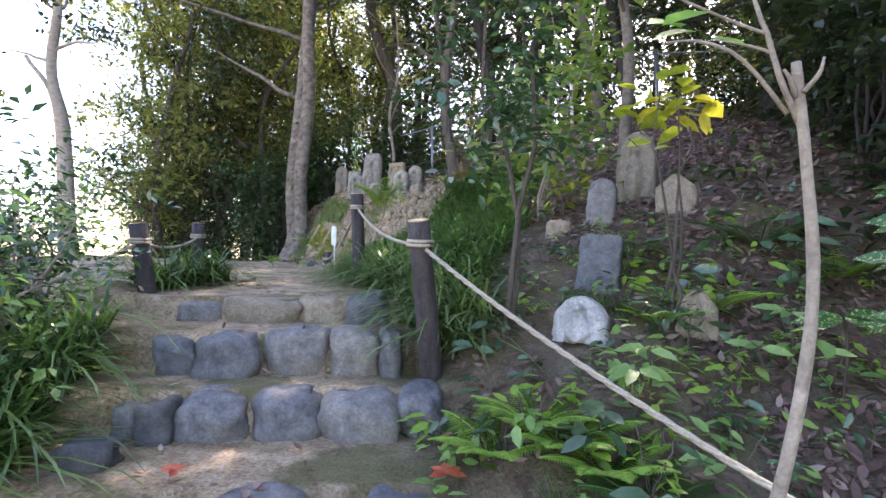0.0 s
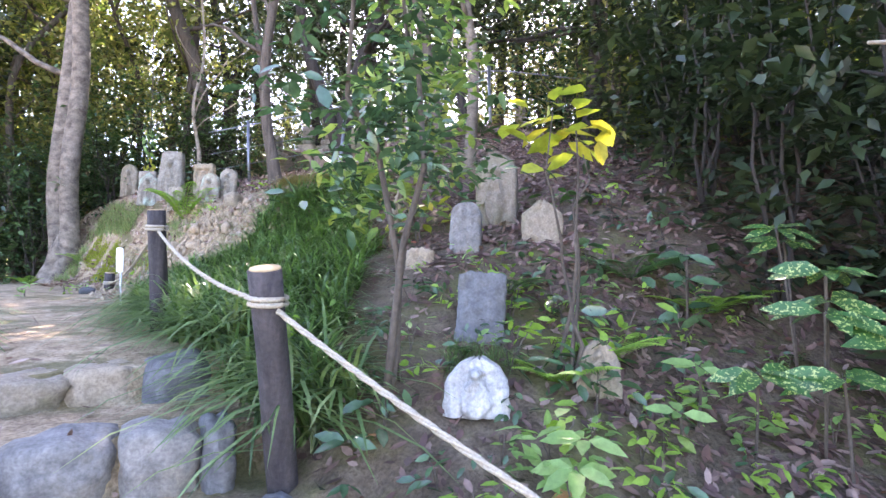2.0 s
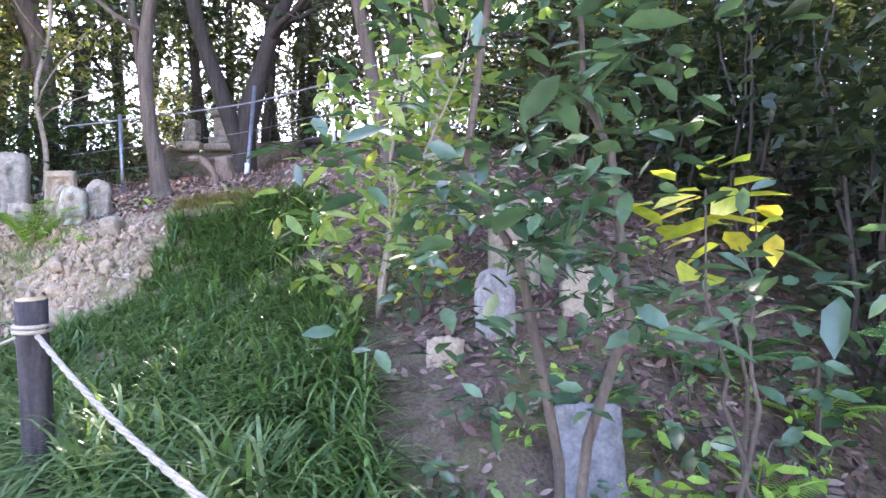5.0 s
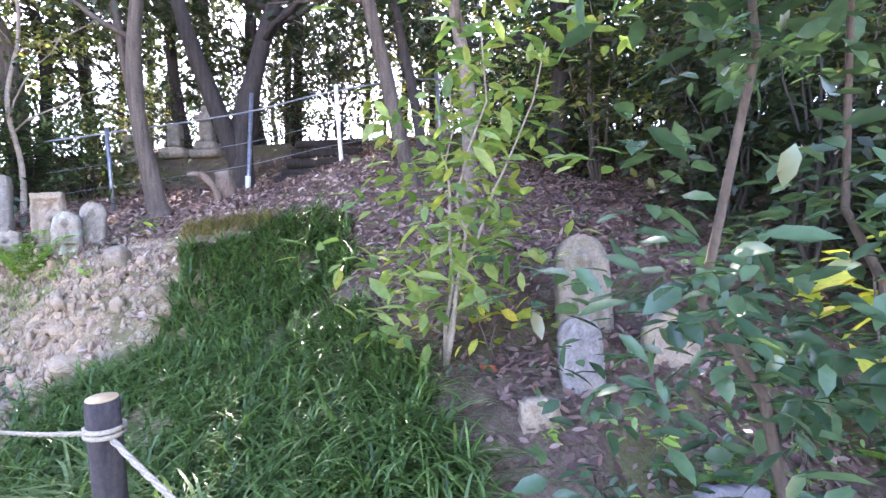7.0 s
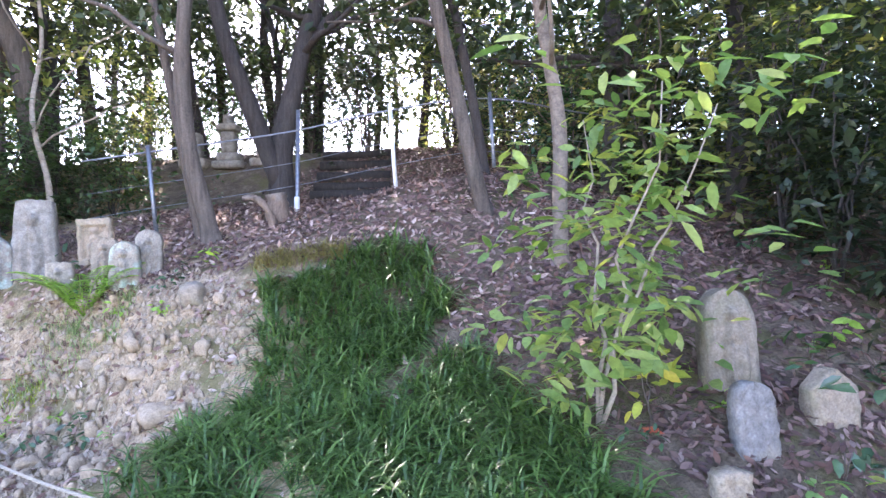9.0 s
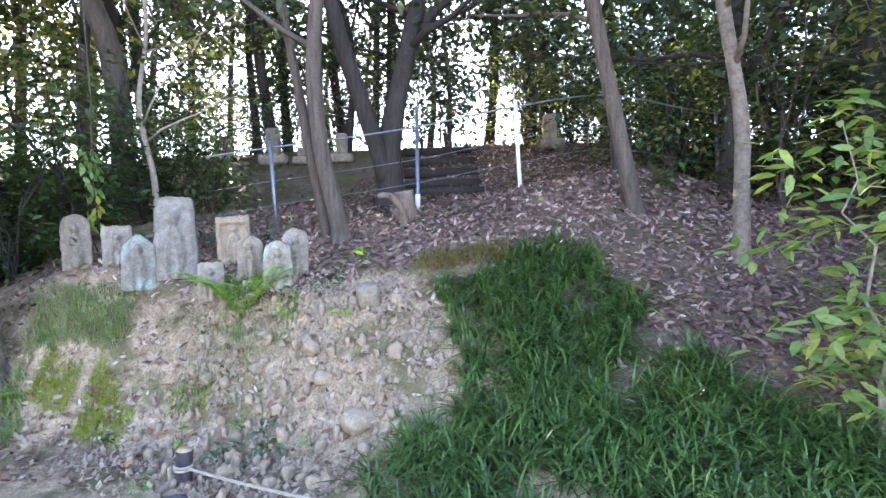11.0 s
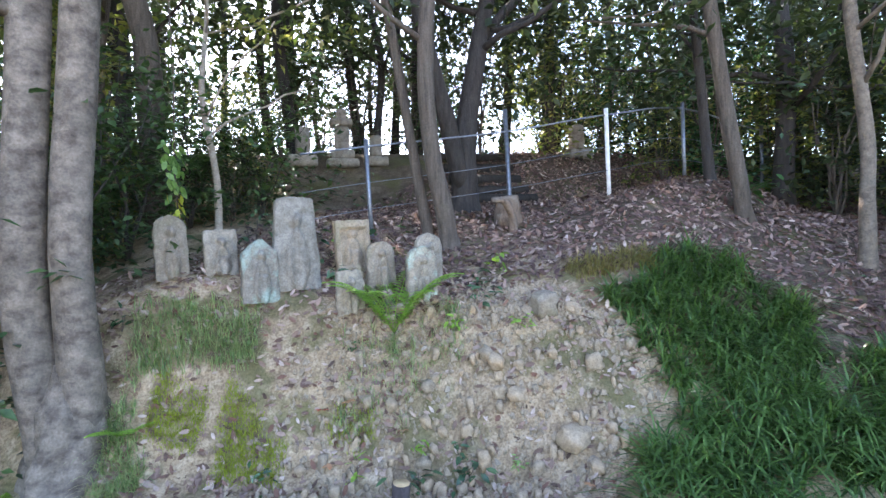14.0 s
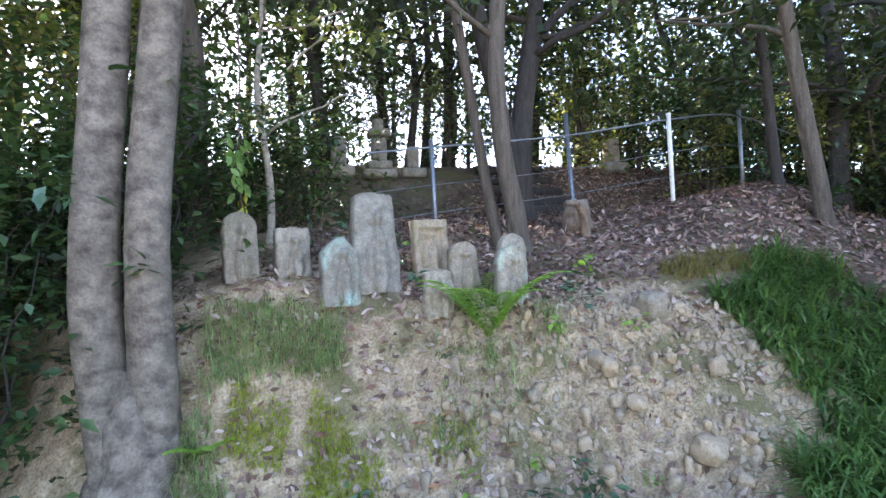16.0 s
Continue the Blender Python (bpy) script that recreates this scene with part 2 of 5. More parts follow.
def patterned(name, blocks, template, mat):
    """Many small pieces of one topology: blocks is (n, k, 3), template the faces of one piece."""
    n, k, _ = blocks.shape
    flat = np.concatenate([np.array(f) for f in template])
    sizes = np.array([len(f) for f in template])
    loops = (flat[None] + k * np.arange(n)[:, None]).ravel()
    totals = np.tile(sizes, n)
    me = bpy.data.meshes.new(name)
    me.vertices.add(n * k)
    me.vertices.foreach_set("co", blocks.astype(np.float32).ravel())
    me.loops.add(len(loops))
    me.loops.foreach_set("vertex_index", loops.astype(np.int32))
    me.polygons.add(len(totals))
    me.polygons.foreach_set("loop_start", np.r_[0, np.cumsum(totals)[:-1]].astype(np.int32))
    me.polygons.foreach_set("use_smooth", np.ones(len(totals), dtype=bool))
    me.materials.append(mat)
    me.update(calc_edges=True)
    return me


def part(name, me, parent, label="", m=None):
    ob = new(name, me)
    ob.parent = parent
    if m is not None:
        ob.matrix_basis = m
    return tagged(ob, label)


def thing(name, label, category, m=None, me=None, group="", kind=""):
    ob = new(name, me)
    if m is not None:
        ob.matrix_basis = m
    return tagged(ob, label, category, group, kind)


LEAF4 = [(0, 2, 4, 1), (0, 1, 4, 3)]
LEAF8 = [(0, 3, 2), (0, 2, 1), (2, 3, 6, 5), (1, 2, 5, 4), (5, 6, 7), (4, 5, 7)]


def unit(a):
    return a / np.maximum(np.linalg.norm(a, axis=-1, keepdims=True), 1e-9)


def leaf_blocks(pos, way, up, length, width, fine=False, droop=0.12):
    """Leaf blades at pos, along way, facing up. length, width: arrays."""
    way = unit(way)
    side = unit(np.cross(way, up))
    nor = np.cross(side, way)
    L, W = length[:, None], width[:, None]
    if not fine:
        c = pos + way * L * 0.45 - nor * W * 0.12
        l = pos + way * L * 0.42 - side * W * 0.5 + nor * W * 0.08
        r = pos + way * L * 0.42 + side * W * 0.5 + nor * W * 0.08
        t = pos + way * L - nor * L * droop
        return np.stack([pos, c, r, l, t], 1)
    out = [pos]
    for a, w, d in ((0.28, 0.42, 0.02), (0.66, 0.4, 0.45)):
        mid = pos + way * L * a - nor * L * droop * d
        out += [mid - side * W * w + nor * W * 0.1, mid, mid + side * W * w + nor * W * 0.1]
    out.append(pos + way * L - nor * L * droop)
    return np.stack(out, 1)


def tube(points, radii, sides=8, wobble=0.0, seed=0.0, flute=0.0):
    """Verts and faces of a closed tube along points."""
    pts = [Vector(p) for p in points]
    verts, faces = [], []
    for i, p in enumerate(pts):
        d = (pts[min(i + 1, len(pts) - 1)] - pts[max(i - 1, 0)]).normalized()
        a = d.cross(Vector((0.3, 1, 0.2)) if abs(d.y) < 0.9 else Vector((1, 0, 0.2))).normalized()
        b = d.cross(a)
        for k in range(sides):
            u = 2 * math.pi * k / sides
            r = radii[i] * (1 + wobble * noise.noise((math.cos(u) * 1.5 + seed, math.sin(u) * 1.5, i * 0.35 + seed)) + flute * math.cos(3 * u + seed))
            verts.append(p + (a * math.cos(u) + b * math.sin(u)) * r)
    for i in range(len(pts) - 1):
        for k in range(sides):
            j = (k + 1) % sides
            faces.append((i * sides + k, i * sides + j, (i + 1) * sides + j, (i + 1) * sides + k))
    faces.append(tuple(range(sides))[::-1])
    faces.append(tuple((len(pts) - 1) * sides + k for k in range(sides)))
    return verts, faces


def joined(pieces):
    verts, faces = [], []
    for v, f in pieces:
        n = len(verts)
        verts += list(v)
        faces += [tuple(i + n for i in q) for q in f]
    return verts, faces


def spline(points, count):
    """Points spread smoothly along a few guide points (Catmull-Rom)."""
    p = [Vector(q) for q in points]
    p = [p[0] * 2 - p[1]] + p + [p[-1] * 2 - p[-2]]
    out = []
    for i in range(count):
        s = i / (count - 1) * (len(p) - 3)
        k = min(int(s), len(p) - 4)
        t = s - k
        a, b, c, d = p[k:k + 4]
        out.append(0.5 * (2 * b + (c - a) * t + (2 * a - 5 * b + 4 * c - d) * t * t + (3 * b - a - 3 * c + d) * t**3))
    return out


def rough_block(w, d, h, square=4.0, lump=0.1, seed=0.0, cuts=5):
    """A worn stone: a superellipsoid block with lumps, standing on z = 0."""
    bm = bmesh.new()
    bmesh.ops.create_cube(bm, size=2)
    bmesh.ops.subdivide_edges(bm, edges=bm.edges[:], cuts=cuts, use_grid_fill=True)
    for v in bm.verts:
        c = v.co
        n = (abs(c.x) ** square + abs(c.y) ** square + abs(c.z) ** square) ** (1 / square)
        q = c / n
        k = 1 + lump * noise.noise(q * 1.6 + Vector((seed * 3.1, seed, 0))) + 0.35 * lump * noise.noise(q * 5 + Vector((seed, 7, 0)))
        v.co = Vector((q.x * w / 2 * k, q.y * d / 2 * k, (q.z * k + 1) * h / 2))
    me = bpy.data.meshes.new("stone")
    bm.to_mesh(me)
    bm.free()
    me.polygons.foreach_set("use_smooth", [True] * len(me.polygons))
    return me


# ---- the lie of the land ----
def sstep(a, b, v):
    t = min(1.0, max(0.0, (v - a) / (b - a)))
    return t * t * (3 - 2 * t)


EDGE = [(1.17, -3.0), (0.77, 0.0), (0.42, 2.0), (0.05, 3.0), (-0.45, 4.1), (-0.95, 5.2), (-1.5, 6.3), (-2.3, 7.2), (-3.2, 8.0), (-3.9, 11.0)]
STEPS = [(0.1, 0.42), (0.55, 0.54), (1.0, 0.68), (1.46, 0.8), (1.99, 0.955), (2.34, 1.12), (2.85, 1.24)]
BANK = [0.362, -0.007, 0.93, 0.5, 1.25, 0.45, 5.17, 6.37]


def edge_offset(x, y):
    """Distance to the right of the path's right-hand edge, and how far along the path."""
    best, side, along, run = 1e9, 1, 0.0, 0.0
    for (ax, ay), (bx, by) in zip(EDGE, EDGE[1:]):
        dx, dy = bx - ax, by - ay
        size = math.hypot(dx, dy)
        t = min(1.0, max(0.0, ((x - ax) * dx + (y - ay) * dy) / size**2))
        d = math.hypot(x - ax - t * dx, y - ay - t * dy)
        if d < best:
            best, along = d, run + t * size
            side = 1 if (x - ax) * dy - (y - ay) * dx > 0 else -1
        run += size
    return best * side, along


def path_level(x, y):
    """Height of the trodden path: steps first, set a little askew, then a gentle rise."""
    z = 0.3
    for at, top in STEPS:
        if y - 0.2 * (x + 0.25) > at:
            z = top
    return z + 0.04 * sstep(2.9, 3.6, y) + 0.1 * sstep(4.0, 7.0, y)


def slope_level(x, y):
    """The path's height with the steps smoothed out, for the banks beside it."""
    return 0.25 + 0.55 * sstep(-0.9, 1.9, y) + 0.48 * sstep(1.0, 3.2, y) + 0.1 * sstep(4, 7, y)


def height(x, y):
    d, s = edge_offset(x, y)
    n = 0.035 * noise.noise((x * 1.3, y * 1.3, 3)) + 0.015 * noise.noise((x * 4, y * 4, 9))
    if d > 0:
        a, b, top, d0, d1, rise, y0, y1 = BANK
        w = sstep(y0, y1, y)
        low = (a * d + b * d * d) * (0.15 + 0.95 * sstep(1.8, 3.7, y))
        scarp = top * sstep(d0, d1, d) + rise * max(0, d - d1)
        z = slope_level(x, y) + (1 - w) * low + w * scarp
        e = 0.6 * x + 0.8 * y
        cap = 3.05 + 0.07 * (e - 7)
        if z > cap - 0.3:
            z = cap - 0.3 + 0.3 * math.tanh((z - cap + 0.3) / 0.3)
        z += 0.7 * sstep(7.5, 9.0, e) + 0.2 * math.exp(-((x + 1.5) ** 2 + (y - 8.1) ** 2) / 0.4)
        z += 0.4 * math.exp(-((x - 2.1) ** 2 + (y - 5.4) ** 2) / 1.2) + 0.08 * math.exp(-((x + 0.7) ** 2 + (y - 7.7) ** 2) / 0.5)
        k = sstep(0.0, 0.3, d)
        return z * k + (1 - k) * path_level(x, y) + n * k
    z = path_level(x, y)
    wide = 1.25 if y < 3.1 else 1.25 + 0.4 * min(2.5, y - 3.1)
    if d < -wide:
        z = z + (slope_level(x, y) - z) * sstep(0, 0.3, -d - wide) - 0.3 * max(0, -d - wide - 0.25) ** 1.1
        z = max(z, -4.0) + n
    return z + 0.4 * n


# ---- the ground: one sheet from the steps to the horizon ----
def spaced(lo, hi, fine, far, grow):
    inner = list(np.arange(lo, hi + fine / 2, fine))
    step, a, b = fine, lo, hi
    left, right = [], []
    while b < far:
        step *= grow
        a, b = a - step, b + step
        left.append(a)
        right.append(b)
    return left[::-1] + inner + right


GX, GY = spaced(-4.2, 5.2, 0.055, 600, 1.22), spaced(-0.6, 10.0, 0.055, 600, 1.22)


def ground_mesh():
    verts = []
    for y in GY:
        for x in GX:
            far = max(abs(x) - 20, abs(y) - 25, 0)
            z = height(x, y) if far < 60 else -4.0
            if far > 0:
                z = z + (-4.0 - z) * sstep(0, 60, far)
            verts.append((x, y, z))
    nx = len(GX)
    faces = [(j * nx + i, j * nx + i + 1, (j + 1) * nx + i + 1, (j + 1) * nx + i) for j in range(len(GY) - 1) for i in range(nx - 1)]
    return mesh_of("ground", verts, faces, GROUND)


thing("ground", "brown soil slope with moss and trodden earth path", "ground", me=ground_mesh(), kind="structure")


def at_ground(x, y, sink=0.0):
    return Vector((x, y, height(x, y) - sink))


# ---- stone steps ----
def stone_step(x, y, top, rows, rise=0.175):
    step = thing("stone_step", "row of rough grey stones edging an earth step", "step", pose(x, y, top - rise, 0, 0, 11), group="steps of the path", kind="structure")
    for i, (x0, x1, extra, mat, square) in enumerate(rows):
        me = rough_block(x1 - x0 + 0.01, 0.25, rise + 0.035 + extra, square, 0.24, y * 7 + i * 1.7, 7)
        me.materials.append(mat)
        part("stone", me, step, "", pose((x0 + x1) / 2 - x, 0.02 + 0.025 * math.sin(i * 2.3 + y), -0.035, 0, 0, 4 * math.sin(i * 4.1 + y)))


stone_step(-0.2, 1.99, 0.955, [(-0.77, -0.66, -0.04, STEP_STONE, 4), (-0.66, -0.55, -0.02, DARK_STONE, 4), (-0.55, -0.31, 0, BLUE_STONE, 3.2), (-0.3, -0.03, 0.01, BLUE_STONE, 2.8), (-0.03, 0.24, 0.0, STEP_STONE, 4), (0.24, 0.42, 0.02, BLUE_STONE, 3)])
stone_step(-0.32, 2.34, 1.12, [(-0.84, -0.67, -0.01, BLUE_STONE, 4), (-0.67, -0.41, 0.0, BLUE_STONE, 5), (-0.41, -0.11, 0.03, STEP_STONE, 2.8), (-0.11, 0.1, 0.02, STEP_STONE, 5), (0.11, 0.2, 0.03, BLUE_STONE, 4)])
stone_step(-0.5, 2.85, 1.24, [(-1.05, -0.8, -0.02, STEP_STONE, 4), (-0.8, -0.42, 0.0, BUFF_STONE, 5), (-0.42, -0.18, 0.01, BUFF_STONE, 4), (-0.17, 0.06, 0.04, BLUE_STONE, 5)])
stone_step(-0.1, 1.46, 0.8, [(-0.6, -0.36, -0.01, BLUE_STONE, 4), (-0.22, 0.08, 0, BLUE_STONE, 4), (0.2, 0.42, -0.01, BLUE_STONE, 4)])
side_stone = rough_block(0.17, 0.13, 0.1, 4, 0.2, 3)
side_stone.materials.append(DARK_STONE)
thing("loose_stone", "flat dark stone lying beside the step", "stone", pose(-0.66, 1.62, 0.78), side_stone)


# ---- posts and ropes ----
def post(base, top, radius, label, cut=True):
    b, t = Vector(base), Vector(top)
    ob = thing("rope_post", label, "post", group="posts beside the path")
    axis = t - b
    pts = [b + axis * k / 7 for k in range(8)]
    v, f = tube(pts, [radius * 1.03] + [radius] * 7, 14, 0.1, base[0] * 5)
    part("trunk", mesh_of("trunk", v, f, POST_WOOD), ob)
    v, f = tube([t, t + axis.normalized() * 0.004], [radius * 0.93, radius * 0.92], 14)
    part("cut_top", mesh_of("cut_top", v, f, CUT_WOOD if cut else POST_WOOD), ob, "pale sawn end grain" if cut else "")
    ring = []
    at = b + axis * (1 - 0.1 / axis.length)
    for turn_z in (0, 0.016):
        loop = [at + Vector((math.cos(u) * radius * 1.08, math.sin(u) * radius * 1.08, turn_z + 0.004 * math.sin(u))) for u in np.linspace(0, 2 * math.pi, 18)]
        ring.append(tube(loop, [0.008] * 18, 6))
    part("rope_loop", mesh_of("rope_loop", *joined(ring), ROPE), ob, "rope wound round the post")
    return at


def rope(a, b, sag, label="twisted straw rope strung between posts"):
    a, b = Vector(a), Vector(b)
    length = (b - a).length
    n = int(length / 0.012)
    mid = [a + (b - a) * k / n - Vector((0, 0, sag * 4 * (k / n) * (1 - k / n))) for k in range(n + 1)]
    strands = []
    d = (b - a).normalized()
    s = d.cross(Vector((0, 0, 1))).normalized()
    u = s.cross(d)
    for ph in (0, 2.094, 4.189):
        pts = [p + (s * math.cos(k * 0.42 + ph) + u * math.sin(k * 0.42 + ph)) * 0.0042 for k, p in enumerate(mid)]
        strands.append(tube(pts, [0.005] * len(pts), 5))
    thing("rope", label, "rope", me=mesh_of("rope", *joined(strands), ROPE), group="ropes along the path")


P1 = post((0.36, 2.3, 0.86), (0.287, 2.14, 1.624), 0.047, "dark weathered wooden post with pale cut top")
P2 = post((-0.28, 3.73, 1.2), (-0.308, 3.67, 1.921), 0.045, "dark weathered wooden post standing in lilyturf")
P3 = post((-1.3, 6.46, 1.0), (-1.27, 6.42, 1.55), 0.045, "dark weathered wooden post below the stony bank")
P4 = post((-1.23, 2.86, 0.95), (-1.32, 2.8, 1.62), 0.046, "dark wooden post at the outer side of the steps")
P5 = post((-1.5, 3.77, 1.1), (-1.49, 3.75, 1.69), 0.045, "dark wooden post beside leafy grass")
P0 = post((1.43, 0.73, 0.4), (1.42, 0.72, 1.0), 0.045, "short dark wooden post at the foot of the slope")
rope(P1, P0, 0.05)
rope(P1, P2, 0.06)
rope(P2, P3, 0.07)
rope(P4, P5, 0.05)
rope(P4, (-1.45, 1.3, 1.05), 0.04, "dark rope running down beside the steps")

tag = thing("marker_sign", "small white plastic plant marker on a stake", "sign", pose(-0.7, 4.6, 1.36, 6, 4, -30))
v, f = tube([(0, 0, 0), (0, 0, 0.3)], [0.006, 0.006], 6)
part("stake", mesh_of("stake", v, f, WHITE_PAINT), tag)
plate = rough_block(0.06, 0.006, 0.17, 8, 0.0, 1, 2)
plate.materials.append(WHITE_PAINT)
part("plate", plate, tag, "blank white plate", pose(0, -0.008, 0.22))


# ---- carved stones ----
def carved_stone(name, label, x, y, w, h, depth, turn, lean, mat, crown="round", taper=0.0, figure=True, niche=False, seed=0.0, sink=0.03):
    """A stele with an uneven outline; the worn figure is part of its front."""
    nu, nv = 26, 36
    verts, faces = [], []

    def half(v):
        base = 0.5 * w * (1 - taper * v)
        if crown == "round":
            k = max(0.0, (v - 0.72) / 0.28)
            base *= math.sqrt(max(0.0, 1 - k**2.4 * 0.985))
        elif crown == "point":
            k = max(0.0, (v - 0.8) / 0.2)
            base *= 1 - 0.82 * k
        elif crown == "dome":
            k = max(0.0, (v - 0.3) / 0.7)
            base *= math.sqrt(max(0.0, 1 - k**2 * 0.97))
        return base * (1 + 0.05 * noise.noise((v * 4, seed, 1)))

    def relief(u, v):
        r = 0.0
        if figure:
            head = 1 - ((u / 0.26) ** 2 + ((v - 0.74) / (0.085 * (1 if h > 0.3 else 1.25))) ** 2)
            body = 1 - ((u / (0.5 - 0.28 * max(0, v - 0.2))) ** 2 + ((v - 0.34) / 0.36) ** 2)
            if head > 0:
                r = max(r, 0.055 * math.sqrt(head))
            if body > 0:
                r = max(r, 0.038 * min(1.0, 2 * math.sqrt(body)))
                r += 0.009 * math.sin(u * 13) * (v < 0.42)
                r -= 0.012 * math.exp(-(((v - 0.46) / 0.025) ** 2))
                r -= 0.016 * math.exp(-(((abs(u) - 0.1) / 0.05) ** 2)) * (0.42 < v < 0.56)
        if niche and abs(u) < 0.76 and 0.12 < v < 0.86:
            r -= 0.045
        return r * min(1, w / 0.2)

    for face in (0, 1):
        for j in range(nv + 1):
            v = j / nv
            hw = half(v)
            for i in range(nu + 1):
                u = -1 + 2 * i / nu
                edge = 1 - 0.3 * max(0, abs(u) - 0.75) / 0.25
                n = noise.noise((u * 2.5 + seed, v * 5, seed + face)) * 0.012 + noise.noise((u * 9 + seed, v * 14, seed + face)) * 0.005
                dy = depth / 2 * edge * (1 - 0.25 * v) + n
                yy = -(dy + relief(u, v)) if face == 0 else dy
                zz = v * h + 0.012 * noise.noise((u * 3, v, seed + 4)) - (0.012 * w / 0.2 * abs(u) ** 3 if crown == "flat" and not niche else 0)
                verts.append((u * hw + 0.006 * noise.noise((v * 8, u, seed)), yy, zz))
    n1 = (nu + 1) * (nv + 1)
    for j in range(nv):
        for i in range(nu):
            a = j * (nu + 1) + i
            faces.append((a, a + 1, a + nu + 2, a + nu + 1))
            faces.append((n1 + a + 1, n1 + a, n1 + a + nu + 1, n1 + a + nu + 2))
        for i, flip in ((0, False), (nu, True)):
            a, b = j * (nu + 1) + i, (j + 1) * (nu + 1) + i
            q = (a, b, n1 + b, n1 + a)
            faces.append(q[::-1] if flip else q)
    for i in range(nu):
        a = nv * (nu + 1) + i
        faces.append((a, a + 1, n1 + a + 1, n1 + a))
    return thing(name, label, "statue", pose(x, y, height(x, y) - sink, lean, 1.5 * math.sin(seed * 5), turn), mesh_of(name, verts, faces, mat), "carved stones on the slope")


carved_stone("stone_statue", "worn grey stone stele with a rounded top", -1.58, 8.22, 0.2, 0.44, 0.1, -14, -3, BUFF_STONE, "round", seed=1)
carved_stone("stone_statue", "broken grey stone statue with a seated figure", -1.33, 8.05, 0.21, 0.32, 0.1, -14, -2, GREY_STONE, "flat", seed=2)
carved_stone("stone_statue", "pale lichen-patched stone statue with pointed top", -1.25, 7.7, 0.23, 0.41, 0.12, -16, -4, LICHEN_STONE, "point", 0.05, seed=3)
carved_stone("stone_statue", "tall grey stone stele with a standing figure", -1.01, 7.66, 0.34, 0.63, 0.15, -20, -5, GREY_STONE, "flat", 0.27, seed=4)
carved_stone("stone_statue", "small flat-topped grey stone statue", -0.86, 7.27, 0.18, 0.28, 0.1, -22, -3, GREY_STONE, "flat", 0.05, seed=5)
carved_stone("stone_statue", "buff stone statue in a square-framed niche", -0.6, 7.54, 0.25, 0.38, 0.12, -24, -2, BUFF_STONE, "flat", 0.0, niche=True, seed=6, sink=0.02)
carved_stone("stone_statue", "rounded buff stone statue with praying figure", -0.56, 7.3, 0.2, 0.33, 0.11, -24, -3, BUFF_STONE, "round", 0.05, seed=7)
carved_stone("stone_statue", "grey stone statue with green lichen patch", -0.47, 7.0, 0.21, 0.37, 0.12, -26, -4, LICHEN_STONE, "round", 0.08, seed=8)
carved_stone("stone_statue", "plain rounded grey stone stele", -0.29, 7.1, 0.19, 0.37, 0.1, -26, -3, GREY_STONE, "round", seed=9)
carved_stone("stone_statue", "tall buff rounded stone statue on leaf litter", 1.58, 3.53, 0.25, 0.46, 0.14, -34, -6, BUFF_STONE, "round", 0.05, seed=10)
carved_stone("stone_statue", "buff stone tablet with a low pointed top", 1.7, 3.16, 0.22, 0.37, 0.12, -32, -5, BUFF_STONE, "point", 0.0, figure=False, seed=11, sink=0.16)
carved_stone("stone_statue", "small rounded dark grey stone stele", 1.3, 3.31, 0.17, 0.3, 0.1, -32, -8, STEP_STONE, "round", figure=False, seed=12)
carved_stone("stone_statue", "small square buff stone block", 1.035, 3.29, 0.15, 0.19, 0.1, -30, -6, BUFF_STONE, "flat", figure=False, seed=13, sink=0.1)
carved_stone("stone_statue", "flat blue-grey stone slab leaning on the slope", 1.11, 2.6, 0.2, 0.3, 0.09, -28, -14, BLUE_STONE, "flat", figure=False, seed=14)
carved_stone("stone_statue", "white lichen-covered hooded stone statue", 0.97, 2.26, 0.22, 0.19, 0.16, -24, -6, WHITE_STONE, "dome", seed=15)
carved_stone("stone_statue", "small grey seated stone figure by seedlings", 1.44, 2.25, 0.155, 0.2, 0.11, -32, -6, BUFF_STONE, "dome", seed=16)


# ---- named rocks on the bank ----
def rock(name, label, x, y, w, d, h, mat, seed, sink=0.04, square=2.6, turn=0):
    me = rough_block(w, d, h, square, 0.25, seed)
    me.materials.append(mat)
    thing(name, label, "rock", pose(x, y, height(x, y) - sink, 18, 0, turn), me)


rock("rock", "squarish buff rock half buried in the bank", -0.15, 6.27, 0.15, 0.13, 0.15, BUFF_STONE, 1, 0.03, 5, -30)
rock("rock", "smooth grey-buff cobble in the stony bank", -0.5, 6.25, 0.13, 0.1, 0.08, PEBBLE, 2, 0.04)
rock("rock", "round flat grey boulder set in the bank", -0.45, 5.93, 0.22, 0.16, 0.13, PEBBLE, 3, 0.06)
rock("rock", "small round grey stone beside the turf", -0.48, 5.8, 0.09, 0.07, 0.06, PEBBLE, 4)
rock("rock", "grey cobble standing in leaf litter", -0.38, 6.12, 0.07, 0.06, 0.08, PEBBLE, 5)
rock("rock", "blunt buff stone standing on the bank", -0.64, 6.05, 0.07, 0.06, 0.1, PEBBLE, 6)
rock("rock", "dark stone at the foot of the bank", -1.38, 6.2, 0.14, 0.1, 0.1, DARK_STONE, 7)
rock("rock", "small dark grey stone among dead leaves", 1.72, 1.5, 0.08, 0.07, 0.13, DARK_STONE, 8)


